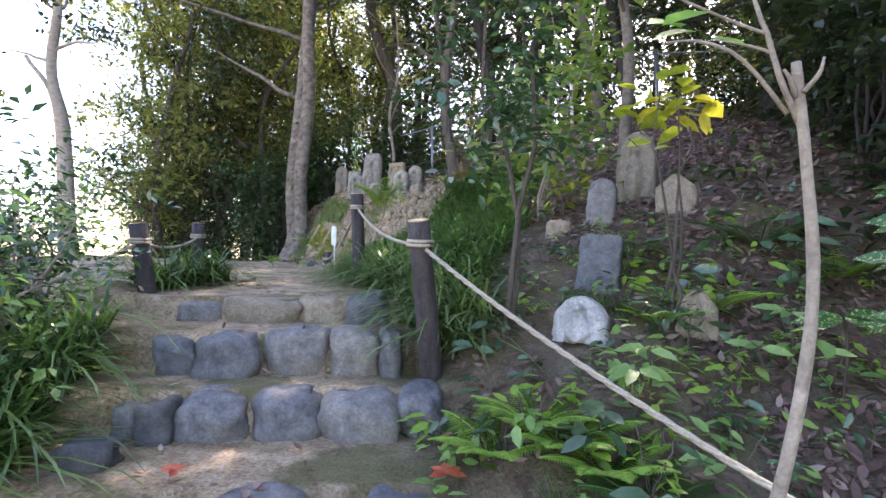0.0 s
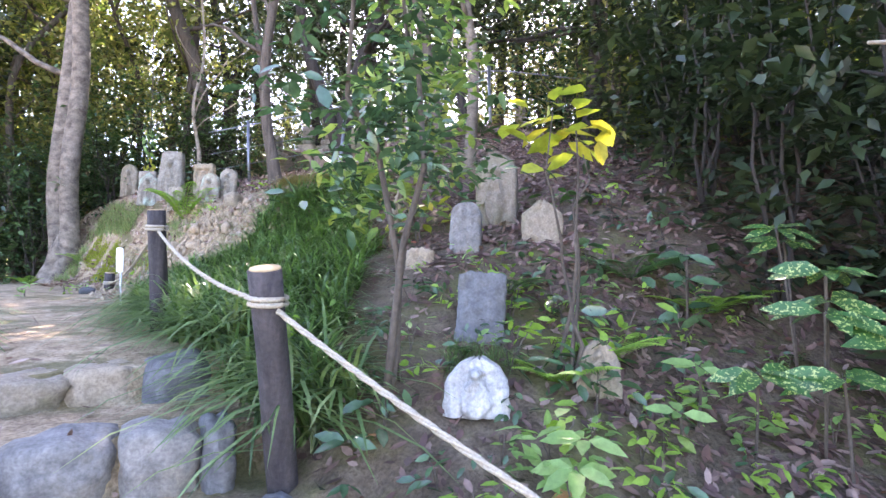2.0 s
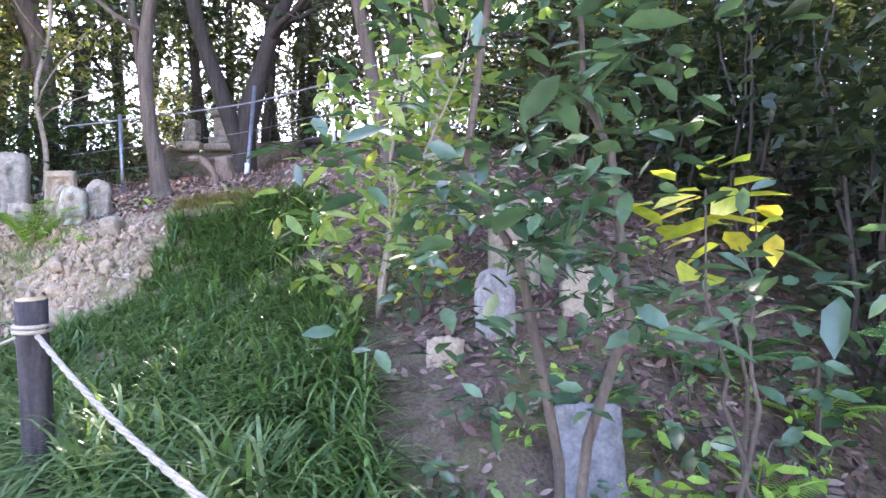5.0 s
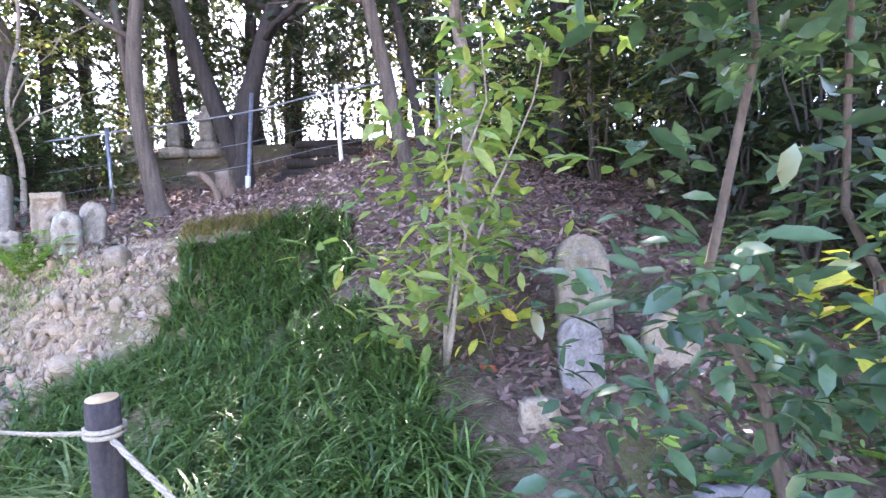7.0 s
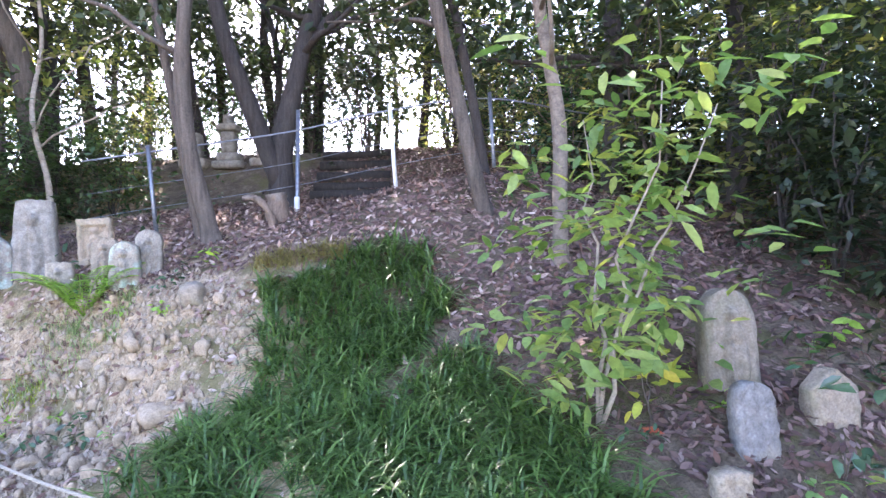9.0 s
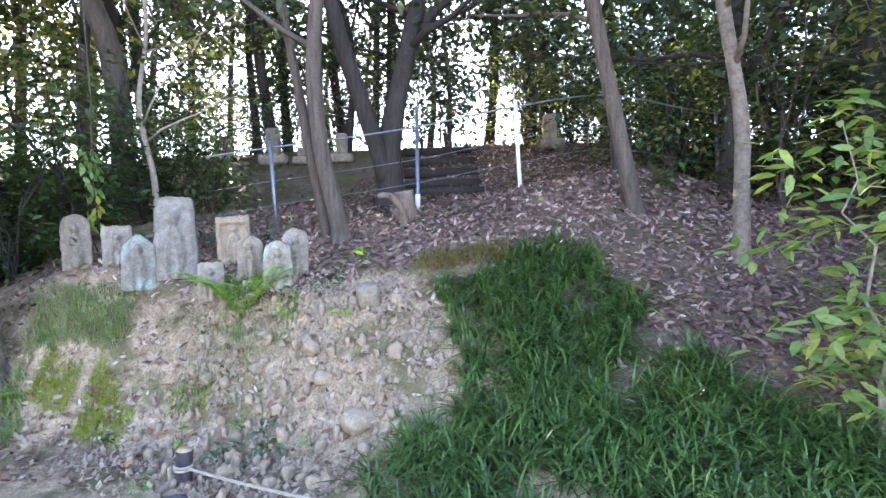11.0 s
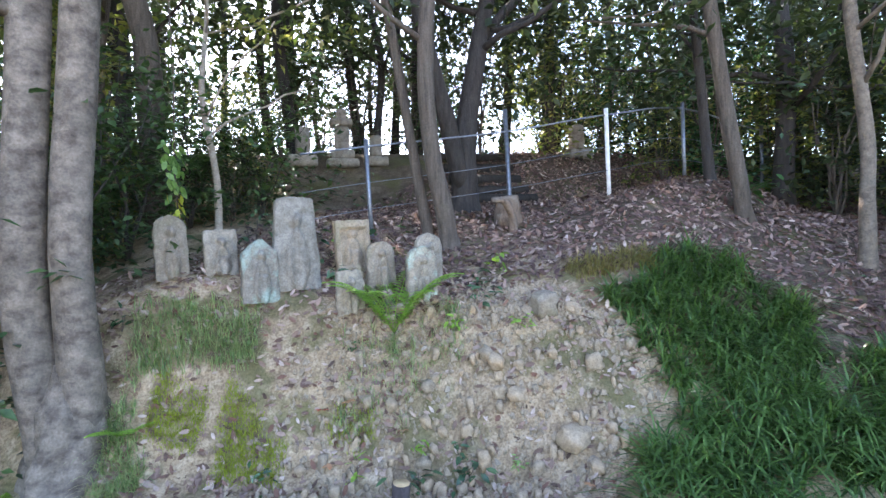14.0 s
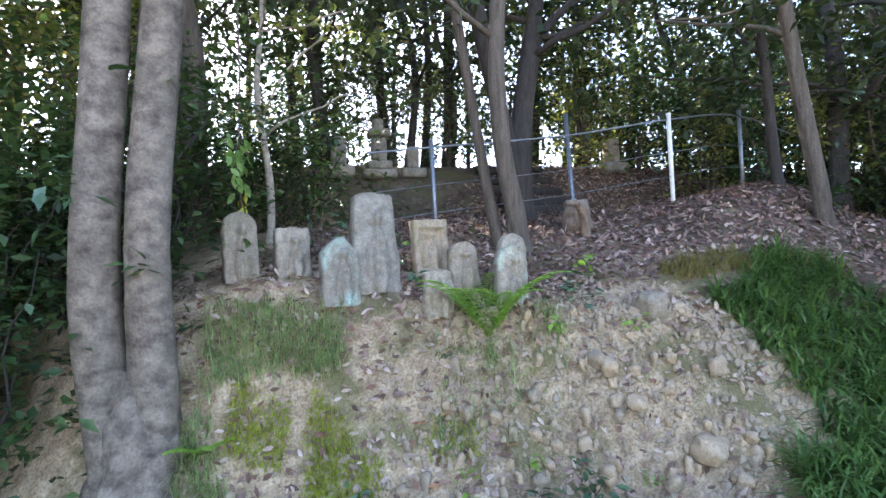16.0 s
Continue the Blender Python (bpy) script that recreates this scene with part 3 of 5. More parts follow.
def shards():
    """Loose stones and shards that stud the eroded bank."""
    rnd = random.Random(5)
    kinds = []
    for k in range(6):
        me = rough_block(0.05 + 0.012 * k, 0.04 + 0.006 * k, 0.09 + 0.02 * (k % 3), 3 + 0.6 * k, 0.5, 20 + k, 2)
        me.materials.append(PEBBLE)
        kinds.append(me)
    bank = thing("stony_bank", "loose buff stones studding the eroded bank", "stones", kind="structure")
    placed = 0
    while placed < 298:
        x, y = rnd.uniform(-1.5, 0.1), rnd.uniform(5.6, 7.2)
        d, s = edge_offset(x, y)
        if not 0.15 < d < 1.25 or rnd.random() > 1.1 - 0.5 * abs(d - 0.7) - 0.55 * max(0, -x - 0.9):
            continue
        k = rnd.choice(kinds)
        m = pose(x, y, height(x, y) - 0.016, rnd.uniform(-30, 10), rnd.uniform(-15, 15), rnd.uniform(0, 360)) @ Matrix.Scale(rnd.choice((0.3, 0.35, 0.4, 0.5, 0.6, 0.8)), 4)
        part("stone", k, bank, "", m)
        placed += 1


shards()


def gravel():
    """Small chips of weathered rock loosened from the bank."""
    rng = np.random.default_rng(12)
    pos = []
    while len(pos) < 3400:
        x, y = rng.uniform(-1.8, 0.15), rng.uniform(5.6, 7.4)
        d, s = edge_offset(x, y)
        if 0.05 < d < 1.5 and rng.random() < 0.55 + 0.45 * noise.noise((x * 2, y * 2, 1)) - 0.3 * max(0, -x - 1.1):
            pos.append((x, y, height(x, y)))
    pos = np.array(pos)
    n = len(pos)
    size = 0.007 + 0.02 * rng.random(n) ** 3
    shape = np.array([(1, 0, 0), (0, 1, 0), (-1, 0, 0), (0, -1, 0), (0, 0, 1.5), (0, 0, -1), (0.6, 0.6, 0.8), (-0.6, 0.5, 0.9)], float)
    shape = shape[None] * size[:, None, None] * rng.uniform(0.6, 1.3, (n, 8, 1))
    a = rng.uniform(0, 6.28, n)
    c, s = np.cos(a)[:, None], np.sin(a)[:, None]
    turned = np.stack([shape[..., 0] * c - shape[..., 1] * s, shape[..., 0] * s + shape[..., 1] * c, shape[..., 2]], -1)
    faces = [(0, 6, 4), (6, 1, 4), (1, 7, 4), (7, 2, 4), (2, 3, 4), (3, 0, 4), (0, 1, 6), (1, 2, 7), (1, 0, 5), (2, 1, 5), (3, 2, 5), (0, 3, 5)]
    me = patterned("gravel", pos[:, None] + turned, faces, PEBBLE)
    me.polygons.foreach_set("use_smooth", [False] * len(me.polygons))
    thing("gravel", "buff rock chips strewn over the eroded bank", "gravel", me=me, kind="stuff")


gravel()


# ---- trees ----
def crown_mesh(rng, tips, count, spread, size, mat, flat=0.6, fine=False):
    """Leaves in loose clumps about the limb tips, with gaps between the clumps."""
    tips = np.array([tuple(t) for t in tips])
    clumps = tips[rng.integers(0, len(tips), max(8, count // 70))]
    clumps = clumps + rng.normal(0, 1, clumps.shape) * spread * np.array([1, 1, flat])
    pos = clumps[rng.integers(0, len(clumps), count)] + rng.normal(0, 1, (count, 3)) * spread * 0.3 * np.array([1, 1, 0.75])
    way = rng.normal(0, 1, (count, 3))
    way[:, 2] = way[:, 2] * 0.5 - 0.35
    up = rng.normal(0, 0.55, (count, 3)) + np.array([0, 0, 1])
    L = size * rng.uniform(0.6, 1.3, count)
    return patterned("crown", leaf_blocks(pos, way, up, L, L * rng.uniform(0.4, 0.6, count), fine), LEAF8 if fine else LEAF4, mat)


def limb_path(rng, start, out, length, rise):
    pts = [Vector(start)]
    d = Vector(out).normalized()
    for k in range(5):
        d = (d + Vector(rng.normal(0, 0.22, 3)) + Vector((0, 0, rise))).normalized()
        pts.append(pts[-1] + d * length / 5)
    return pts


def tree(label, guide, r0, r1, seed, limbs=7, first=0.45, reach=1.6, leaves=1600, size=0.11, spread=0.55, bark=BARK, leaf=LEAF_FOREST, flare=1.5, kind_name="tree", group="trees of the wood", sides=12, extra_paths=(), extra_bark=None):
    """A tapered trunk along guide points, limbs, and a crown of separate leaves."""
    rng = np.random.default_rng(seed)
    base = Vector(guide[0])
    ob = thing(kind_name, label, "tree", Matrix.Translation(base), group=group)
    pts = [p - base for p in spline(guide, 22)]
    n = len(pts)
    rad = [r0 + (r1 - r0) * k / (n - 1) for k in range(n)]
    rad[0] *= flare
    rad[1] *= 1 + (flare - 1) * 0.35
    v, f = tube(pts, rad, sides, 0.18, seed * 0.37, 0.05)
    part("trunk", mesh_of("trunk", v, f, bark), ob)
    tips = [pts[-1], pts[-3]]
    for path, a, b in extra_paths:
        q = [p - base for p in spline(path, 14)]
        v, f = tube(q, [a + (b - a) * k / 13 for k in range(14)], 10, 0.15, seed * 0.2)
        part("limb", mesh_of("limb", v, f, bark if b > 0.05 or not extra_bark else extra_bark), ob)
        tips += [q[-1], q[-4]] if q[-1].z > 1 else []
    for k in range(limbs):
        i = int((first + (1 - first) * (k + rng.random()) / limbs) * (n - 2))
        a = rng.uniform(0, 2 * math.pi)
        path = limb_path(rng, pts[i], (math.cos(a), math.sin(a), 0.5), reach * rng.uniform(0.6, 1.2), 0.06)
        v, f = tube(path, [max(0.008, rad[i] * 0.45 * (1 - 0.16 * j)) for j in range(6)], 6, 0.1, k)
        part("limb", mesh_of("limb", v, f, bark), ob)
        tips += path[3:]
    if leaves:
        part("crown", crown_mesh(rng, tips, leaves, spread, size, leaf), ob)
    return ob


def up_from(x, y, *offsets, sink=0.1):
    """Guide points: the foot on the ground and points at (dx, dy, height)."""
    b = at_ground(x, y, sink)
    return [b] + [b + Vector(o) for o in offsets]


TWIN_LABEL = "smooth grey twin-trunked tree rooted at the bank's edge"
twin_guide = up_from(-2.29, 8.18, (0.0, 0, 0.5), (-0.08, 0.02, 1.5), (0.02, 0.05, 3.2), (0.1, 0.2, 5.5), (0.2, 0.3, 8.5), sink=0.55)
twin_second = [Vector((-2.17, 8.06, 1.5)), Vector((-2.16, 8.03, 2.0)), Vector((-2.19, 8.01, 2.8)), Vector((-2.1, 8.01, 4.0)), Vector((-2.05, 7.7, 6.0)), Vector((-1.65, 7.6, 9.0))]
twin = tree(TWIN_LABEL, twin_guide, 0.125, 0.08, 11, 6, 0.6, 2.0, 2200, 0.1, 0.6, BARK_GREY, LEAF_FOREST, 1.3, sides=20, extra_paths=[(twin_second, 0.12, 0.08)])


def root_flare(centre, foot, tall, r_top, lobes):
    """The swollen, lobed foot of a trunk, spreading into roots."""
    verts, faces, n, rows = [], [], 56, 16
    for j in range(rows + 1):
        q = j / rows
        for k in range(n):
            u = 2 * math.pi * k / n
            lobe = sum(h * max(0.0, math.cos(u - radians(a))) ** p for a, h, p in lobes)
            r = r_top * (1 - 0.45 * q**5) + (0.05 + lobe) * (1 - q) ** 1.7
            r *= 1 + 0.22 * noise.noise((math.cos(u) * 2, math.sin(u) * 2, q * 4)) + 0.14 * noise.noise((math.cos(u) * 5, math.sin(u) * 5, q * 8))
            verts.append((centre[0] + r * math.cos(u), centre[1] + r * math.sin(u), foot + tall * q))
    for j in range(rows):
        for k in range(n):
            m = (k + 1) % n
            faces.append((j * n + k, j * n + m, (j + 1) * n + m, (j + 1) * n + k))
    faces.append(tuple(rows * n + k for k in range(n)))
    return mesh_of("root_flare", verts, faces, BARK_GREY)


part("root_flare", root_flare((-2.2, 8.1), 1.3, 0.8, 0.135, [(-60, 0.13, 10), (-10, 0.34, 16), (-105, 0.12, 14), (-150, 0.18, 14), (160, 0.1, 6), (40, 0.12, 6)]), twin, "swollen lobed root flare", Matrix.Translation(-twin.location))

tree("brown tree leaning out behind the statues", up_from(-0.95, 10.1, (-0.03, 0, 0.8), (-0.12, -0.1, 2.0), (-0.55, -0.1, 3.2), (-0.75, 0, 4.6), (-0.9, 0.2, 7.5)), 0.14, 0.07, 12, 6, 0.55, 1.8, 2000, 0.1, 0.6, BARK)
tree("thin pale sapling behind the statues", up_from(-0.88, 9.0, (0.0, 0, 0.6), (-0.1, 0, 1.3), (0.02, 0.1, 2.2), (-0.1, 0, 3.6)), 0.035, 0.012, 13, 5, 0.3, 0.9, 260, 0.08, 0.3, BARK_PALE, LEAF_OLIVE, kind_name="sapling", group="saplings")
tree("grey-brown tree with spreading roots at the litter's edge", up_from(0.28, 7.36, (-0.07, 0.0, 0.35), (-0.17, 0.04, 0.9), (-0.2, 0.05, 1.6), (-0.1, 0.05, 2.6), (0.05, 0.2, 4.4), (0.3, 0.3, 7.0)), 0.08, 0.05, 14, 6, 0.5, 1.7, 1500, 0.1, 0.55, BARK, flare=1.9,
     extra_paths=[([at_ground(0.2, 7.5, 0.1), at_ground(0.1, 7.6) + Vector((0, 0, 0.8)), at_ground(-0.1, 7.75) + Vector((0, 0, 2.4)), at_ground(-0.5, 7.9) + Vector((0, 0, 4.5))], 0.05, 0.03)])
fork = at_ground(1.1, 7.85, 0.1)
tree("dark forked tree standing against the bright sky", [fork, fork + Vector((0.0, 0, 0.45)), fork + Vector((0.05, 0, 0.9)), fork + Vector((0.32, 0.0, 1.9)), fork + Vector((0.62, 0.05, 3.0)), fork + Vector((0.9, 0.3, 6.0))], 0.15, 0.055, 15, 5, 0.55, 1.9, 2500, 0.11, 0.55, BARK_DARK,
     extra_paths=[([fork + Vector((-0.02, 0, 0.3)), fork + Vector((-0.25, 0, 1.0)), fork + Vector((-0.55, 0.05, 2.0)), fork + Vector((-0.7, 0.1, 3.4)), fork + Vector((-1.0, 0.1, 6.0))], 0.1, 0.045),
                  ([fork + Vector((0.28, 0, 1.8)), fork + Vector((0.7, -0.1, 2.3)), fork + Vector((1.2, -0.3, 2.7)), fork + Vector((2.0, -0.5, 3.1))], 0.06, 0.025)])
tree("leaning slender brown tree on the leaf litter", up_from(1.9, 5.52, (-0.1, 0.03, 0.4), (-0.22, 0.12, 1.2), (-0.4, 0.2, 2.2), (-0.6, 0.3, 4.0), (-0.7, 0.4, 6.5)), 0.068, 0.04, 16, 6, 0.45, 1.6, 1500, 0.1, 0.55, BARK)
tree("slender brown tree beside a leaning one", up_from(2.2, 5.85, (-0.05, 0.03, 0.5), (-0.2, 0.05, 1.3), (-0.38, 0.1, 2.4), (-0.3, 0.2, 5.5)), 0.05, 0.03, 17, 5, 0.45, 1.4, 1200, 0.1, 0.5, BARK_DARK)
tree("slender buff tree with a curved stem", up_from(1.84, 4.74, (0.02, 0, 0.5), (0.03, 0.0, 1.1), (-0.05, 0.08, 1.9), (-0.05, 0.1, 2.8), (0.1, 0.2, 5.5)), 0.055, 0.035, 18, 6, 0.5, 1.5, 1300, 0.1, 0.5, BARK_TAN)
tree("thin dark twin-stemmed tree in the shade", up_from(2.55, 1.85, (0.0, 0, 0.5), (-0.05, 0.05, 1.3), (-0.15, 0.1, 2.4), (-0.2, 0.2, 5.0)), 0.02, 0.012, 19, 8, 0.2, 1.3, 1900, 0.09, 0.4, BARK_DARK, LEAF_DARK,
     extra_paths=[(up_from(2.63, 1.95, (0.02, 0, 0.6), (0.0, 0.1, 1.6), (0.1, 0.2, 3.2)), 0.016, 0.01)])
tree("bare pale small tree over the valley side", up_from(-5.25, 7.2, (-0.15, 0, 1.8), (-0.4, 0, 2.8), (-0.35, 0, 3.8), (-0.6, 0.0, 4.8)), 0.1, 0.04, 20, 6, 0.55, 1.2, 500, 0.1, 0.35, BARK_PALE, LEAF_FOREST,
     extra_paths=[(up_from(-5.35, 7.2, (-0.2, 0, 2.2), (-0.7, 0, 3.0)), 0.05, 0.025)])


def wood_tree(seed, leaf, bark, tall, r, leaves, low):
    rng = np.random.default_rng(seed)
    d = rng.normal(0, 0.25, (4, 2))
    guide = [Vector((0, 0, -0.2))] + [Vector((d[k, 0] * (k + 1) * 0.5, d[k, 1] * (k + 1) * 0.5, tall * q)) for k, q in enumerate((0.2, 0.45, 0.7, 1.0))]
    return tree("slender wild tree with dark trunk and small leaves", guide, r, r * 0.4, seed, 9, low, 1.7, leaves, 0.125, 0.62, bark, leaf, 1.4, sides=9)


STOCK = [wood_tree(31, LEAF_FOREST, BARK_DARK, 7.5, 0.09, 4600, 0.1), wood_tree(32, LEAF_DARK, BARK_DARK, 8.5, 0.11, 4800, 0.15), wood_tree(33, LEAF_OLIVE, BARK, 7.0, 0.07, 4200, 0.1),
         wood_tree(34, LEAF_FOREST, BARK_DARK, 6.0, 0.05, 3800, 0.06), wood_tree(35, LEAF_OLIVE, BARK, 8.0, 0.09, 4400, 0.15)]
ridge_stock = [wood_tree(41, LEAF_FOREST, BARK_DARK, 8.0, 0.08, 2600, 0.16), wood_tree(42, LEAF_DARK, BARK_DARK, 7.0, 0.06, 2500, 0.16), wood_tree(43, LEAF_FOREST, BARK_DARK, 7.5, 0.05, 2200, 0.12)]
wood = random.Random(9)


def plant_trees(stock, spots, scale=(0.8, 1.2)):
    for k, (x, y) in enumerate(spots):
        src = stock[k % len(stock)]
        s = wood.uniform(*scale) / (src.scale.x if k >= len(stock) else 1)
        m = Matrix.Translation(at_ground(x, y, 0.1)) @ pose(0, 0, 0, 0, 0, wood.uniform(0, 360)) @ Matrix.Scale(s, 4)
        if k < len(stock):
            src.matrix_basis = m
        else:
            copy_thing(src, m)


def scatter(n, x0, x1, y0, y1, gap, keep=lambda x, y: True):
    out = []
    tries = 0
    while len(out) < n and tries < 4000:
        tries += 1
        x, y = wood.uniform(x0, x1), wood.uniform(y0, y1)
        if keep(x, y) and all((x - a) ** 2 + (y - b) ** 2 > gap**2 for a, b in out):
            out.append((x, y))
    return out


ridge_spots = [(1.55, 11.5), (2.4, 10.2), (5.0, 8.9), (4.2, 8.6)]
for k in range(30):
    e, g = wood.uniform(9.0, 12.5), -7 + 17 * (k + wood.random()) / 30
    ridge_spots.append((0.6 * e + 0.8 * g, 0.8 * e - 0.6 * g))
plant_trees(ridge_stock, [p for p in ridge_spots if not (p[0] < -1.0)])
left_wood = scatter(20, -9, -2.7, 9.6, 19, 1.0, lambda x, y: x > -0.6 * y) + scatter(5, -6.0, -4.3, 7.6, 11.5, 0.8, lambda x, y: x > -0.56 * y)
plant_trees([STOCK[2], STOCK[4], STOCK[3]], left_wood)
plant_trees([STOCK[1], STOCK[0]], scatter(9, -2.6, 1.0, 11.2, 16, 1.1)[:5] + scatter(22, 2.9, 9, -1.5, 5.6, 0.85, lambda x, y: x > 3.6)[:11] + scatter(3, 3.4, 7.5, 4.6, 7.6, 0.7, lambda x, y: x > 3.3 + 0.3 * max(0, y - 5)))


# ---- shrubs and seedlings ----
def shrub(name, label, x, y, stems, tall, wide, leaves, size, leaf, bark, seed, category="shrub", group="", fine=True, width=0.5, clump=0.22, low=0.15, base=None, shift=(0, 0)):
    rng = np.random.default_rng(seed)
    b = at_ground(x, y, 0.03) if base is None else Vector(base)
    ob = thing(name, label, category, Matrix.Translation(b), group=group)
    tips = []
    for k in range(stems):
        a = 2 * math.pi * (k + rng.random()) / stems
        lean = wide * rng.uniform(0.25, 0.9)
        path = [Vector((0, 0, 0))]
        for j in range(1, 8):
            q = j / 7
            path.append(Vector((math.cos(a) * lean * q**1.4 + shift[0] * q, math.sin(a) * lean * q**1.4 + shift[1] * q, tall * q * rng.uniform(0.93, 1.04))) + Vector(rng.normal(0, 0.02 * tall, 3)))
        v, f = tube(path, [max(0.0025, (0.004 + 0.0055 * tall) * (1 - 0.11 * j)) for j in range(8)], 6, 0.1, seed + k)
        part("stem", mesh_of("stem", v, f, bark), ob)
        tips += [p for j, p in enumerate(path) if j / 7 > low]
    tips = np.array([tuple(t) for t in tips])
    count = leaves
    twig = tips[rng.integers(0, len(tips), max(6, count // 7))]
    twig = twig + rng.normal(0, 1, twig.shape) * wide * 0.42 * np.array([1, 1, 0.6])
    which = rng.integers(0, len(twig), count)
    way = rng.normal(0, 1, (count, 3)) * np.array([1, 1, 0.35]) + np.array([0, 0, -0.15])
    pos = twig[which] + unit(way) * clump * size + rng.normal(0, 1, (count, 3)) * size * 0.5
    up = rng.normal(0, 0.35, (count, 3)) + np.array([0, 0, 1])
    L = size * rng.uniform(0.65, 1.25, count)
    part("foliage", patterned("foliage", leaf_blocks(pos, way, up, L, L * width, fine), LEAF8 if fine else LEAF4, leaf), ob)
    return ob


shrub("camellia_bush", "glossy dark green broad-leaved bush beside the rope", 0.66, 2.31, 2, 1.95, 0.34, 1500, 0.062, LEAF_GLOSSY, BARK, 51, low=0.3, width=0.48)
shrub("light_green_sapling", "slender sapling with bright light green leaves", 0.99, 3.84, 3, 1.45, 0.5, 800, 0.115, LEAF_SAPLING, BARK_PALE, 52, "sapling", low=0.26, width=0.42, shift=(0.12, -0.12))
shrub("yellow_leaved_branch", "young shrub with large yellow-green leaves", 1.36, 2.3, 3, 0.98, 0.1, 30, 0.13, LEAF_YELLOW, BARK, 53, "sapling", low=0.92, width=0.6)
shrub("yellow_leaved_branch", "few yellow leaves low beside the sapling", 1.12, 3.66, 2, 0.3, 0.18, 16, 0.09, LEAF_YELLOW, BARK, 54, "seedling", low=0.5, width=0.55)

broken = thing("broken_sapling", "pale thin sapling with a snapped top", "sapling", Matrix.Translation((0, 0, 0)))
bpath = spline([(0.93, 1.0, 0.5), (0.96, 0.93, 0.95), (0.99, 0.9, 1.15), (1.02, 0.9, 1.32), (1.03, 0.9, 1.46), (1.02, 0.9, 1.6), (1.01, 0.9, 1.7), (1.0, 0.9, 1.79)], 28)
v, f = tube(bpath, [0.0108 - 0.00012 * k for k in range(28)], 12, 0.14, 3)
part("stem", mesh_of("stem", v, f, BARK_PALE), broken)
for path, r in (([(0.615, 0.72, 1.69), (0.57, 0.7, 1.76), (0.55, 0.7, 1.83), (0.535, 0.71, 1.89), (0.51, 0.72, 2.05)], 0.0055), ([(0.55, 0.7, 1.83), (0.5, 0.71, 1.855), (0.44, 0.715, 1.885), (0.36, 0.73, 1.93)], 0.003), ([(0.59, 0.715, 1.71), (0.54, 0.71, 1.77), (0.5, 0.715, 1.81), (0.45, 0.725, 1.83), (0.41, 0.735, 1.83)], 0.004),
                ([(0.56, 0.7, 1.8), (0.53, 0.71, 1.815), (0.48, 0.72, 1.83)], 0.003), ([(0.6, 0.71, 1.735), (0.585, 0.7, 1.76), (0.575, 0.7, 1.775)], 0.005), ([(0.605, 0.7, 1.74), (0.622, 0.69, 1.765), (0.628, 0.688, 1.79)], 0.0045)):
    q = [c + Vector((0.4, 0.19, 0)) for c in spline(path, 9)]
    v, f = tube(q, [r * (1 - 0.07 * k) for k in range(9)], 6, 0.14, 1)
    part("twig", mesh_of("twig", v, f, BARK_PALE), broken)
rng = np.random.default_rng(3)
pos = np.array([(0.42, 0.725, 1.83), (0.45, 0.73, 1.83), (0.47, 0.72, 1.82), (0.49, 0.72, 1.81), (0.725, 0.82, 1.35), (0.72, 0.815, 1.37), (0.735, 0.825, 1.33), (0.715, 0.86, 1.2), (0.72, 0.865, 1.18), (0.705, 0.87, 1.13)])
L = np.array([0.075, 0.08, 0.07, 0.06, 0.05, 0.05, 0.045, 0.045, 0.05, 0.045])
part("leaves", patterned("leaves", leaf_blocks(pos + np.array([0.36, 0.14, 0]), rng.normal(0, 1, (10, 3)) * np.array([1, 1, 0.3]), np.tile([0.2, -0.4, 0.8], (10, 1)), L, L * 0.65, True), LEAF8, LEAF_LIGHT), broken)


def rosettes(name, label, category, group, foot, heads, size, mat, seed, count=8, width=0.42):
    """A low plant: thin stems that end in whorls of leaves."""
    rng = np.random.default_rng(seed)
    b = at_ground(*foot, 0.03)
    ob = thing(name, label, category, Matrix.Translation(b), group=group)
    for head in heads:
        h = Vector(head) - b
        v, f = tube(spline([(0, 0, 0), h * 0.5 + Vector((0.03, 0.02, 0.02)), h], 6), [0.005] * 6, 5)
        part("stem", mesh_of("stem", v, f, BARK), ob)
        a = np.arange(count) * 2.4 + rng.uniform(0, 1, count)
        way = np.stack([np.cos(a), np.sin(a), rng.uniform(-0.3, 0.25, count)], 1)
        L = size * rng.uniform(0.75, 1.15, count)
        up = rng.normal(0, 0.2, (count, 3)) + np.array([-0.35, -0.55, 0.9])
        part("leaf_whorl", patterned("leaf_whorl", leaf_blocks(np.tile(np.array(h), (count, 1)) + way * 0.01, way, up, L, L * width, True, 0.18), LEAF8, mat), ob)
    return ob


LAUREL = "low shrub with yellow-spotted glossy green leaves"
rosettes("spotted_laurel", LAUREL, "shrub", "spotted laurels", (1.76, 1.89), [(1.75, 1.87, 1.32)], 0.15, LEAF_SPOTTED, 1)
rosettes("spotted_laurel", LAUREL, "shrub", "spotted laurels", (1.98, 1.83), [(1.98, 1.82, 1.64), (1.92, 1.78, 1.51), (2.03, 1.85, 1.54)], 0.15, LEAF_SPOTTED, 2)
rosettes("spotted_laurel", LAUREL, "shrub", "spotted laurels", (1.93, 1.71), [(1.88, 1.70, 1.33)], 0.16, LEAF_SPOTTED, 3)
rosettes("spotted_laurel", LAUREL, "shrub", "spotted laurels", (2.08, 1.65), [(2.07, 1.65, 1.44)], 0.16, LEAF_SPOTTED, 4)
rosettes("spotted_laurel", LAUREL, "shrub", "spotted laurels", (2.26, 1.61), [(2.24, 1.61, 1.56), (2.30, 1.55, 1.46)], 0.16, LEAF_SPOTTED, 5)
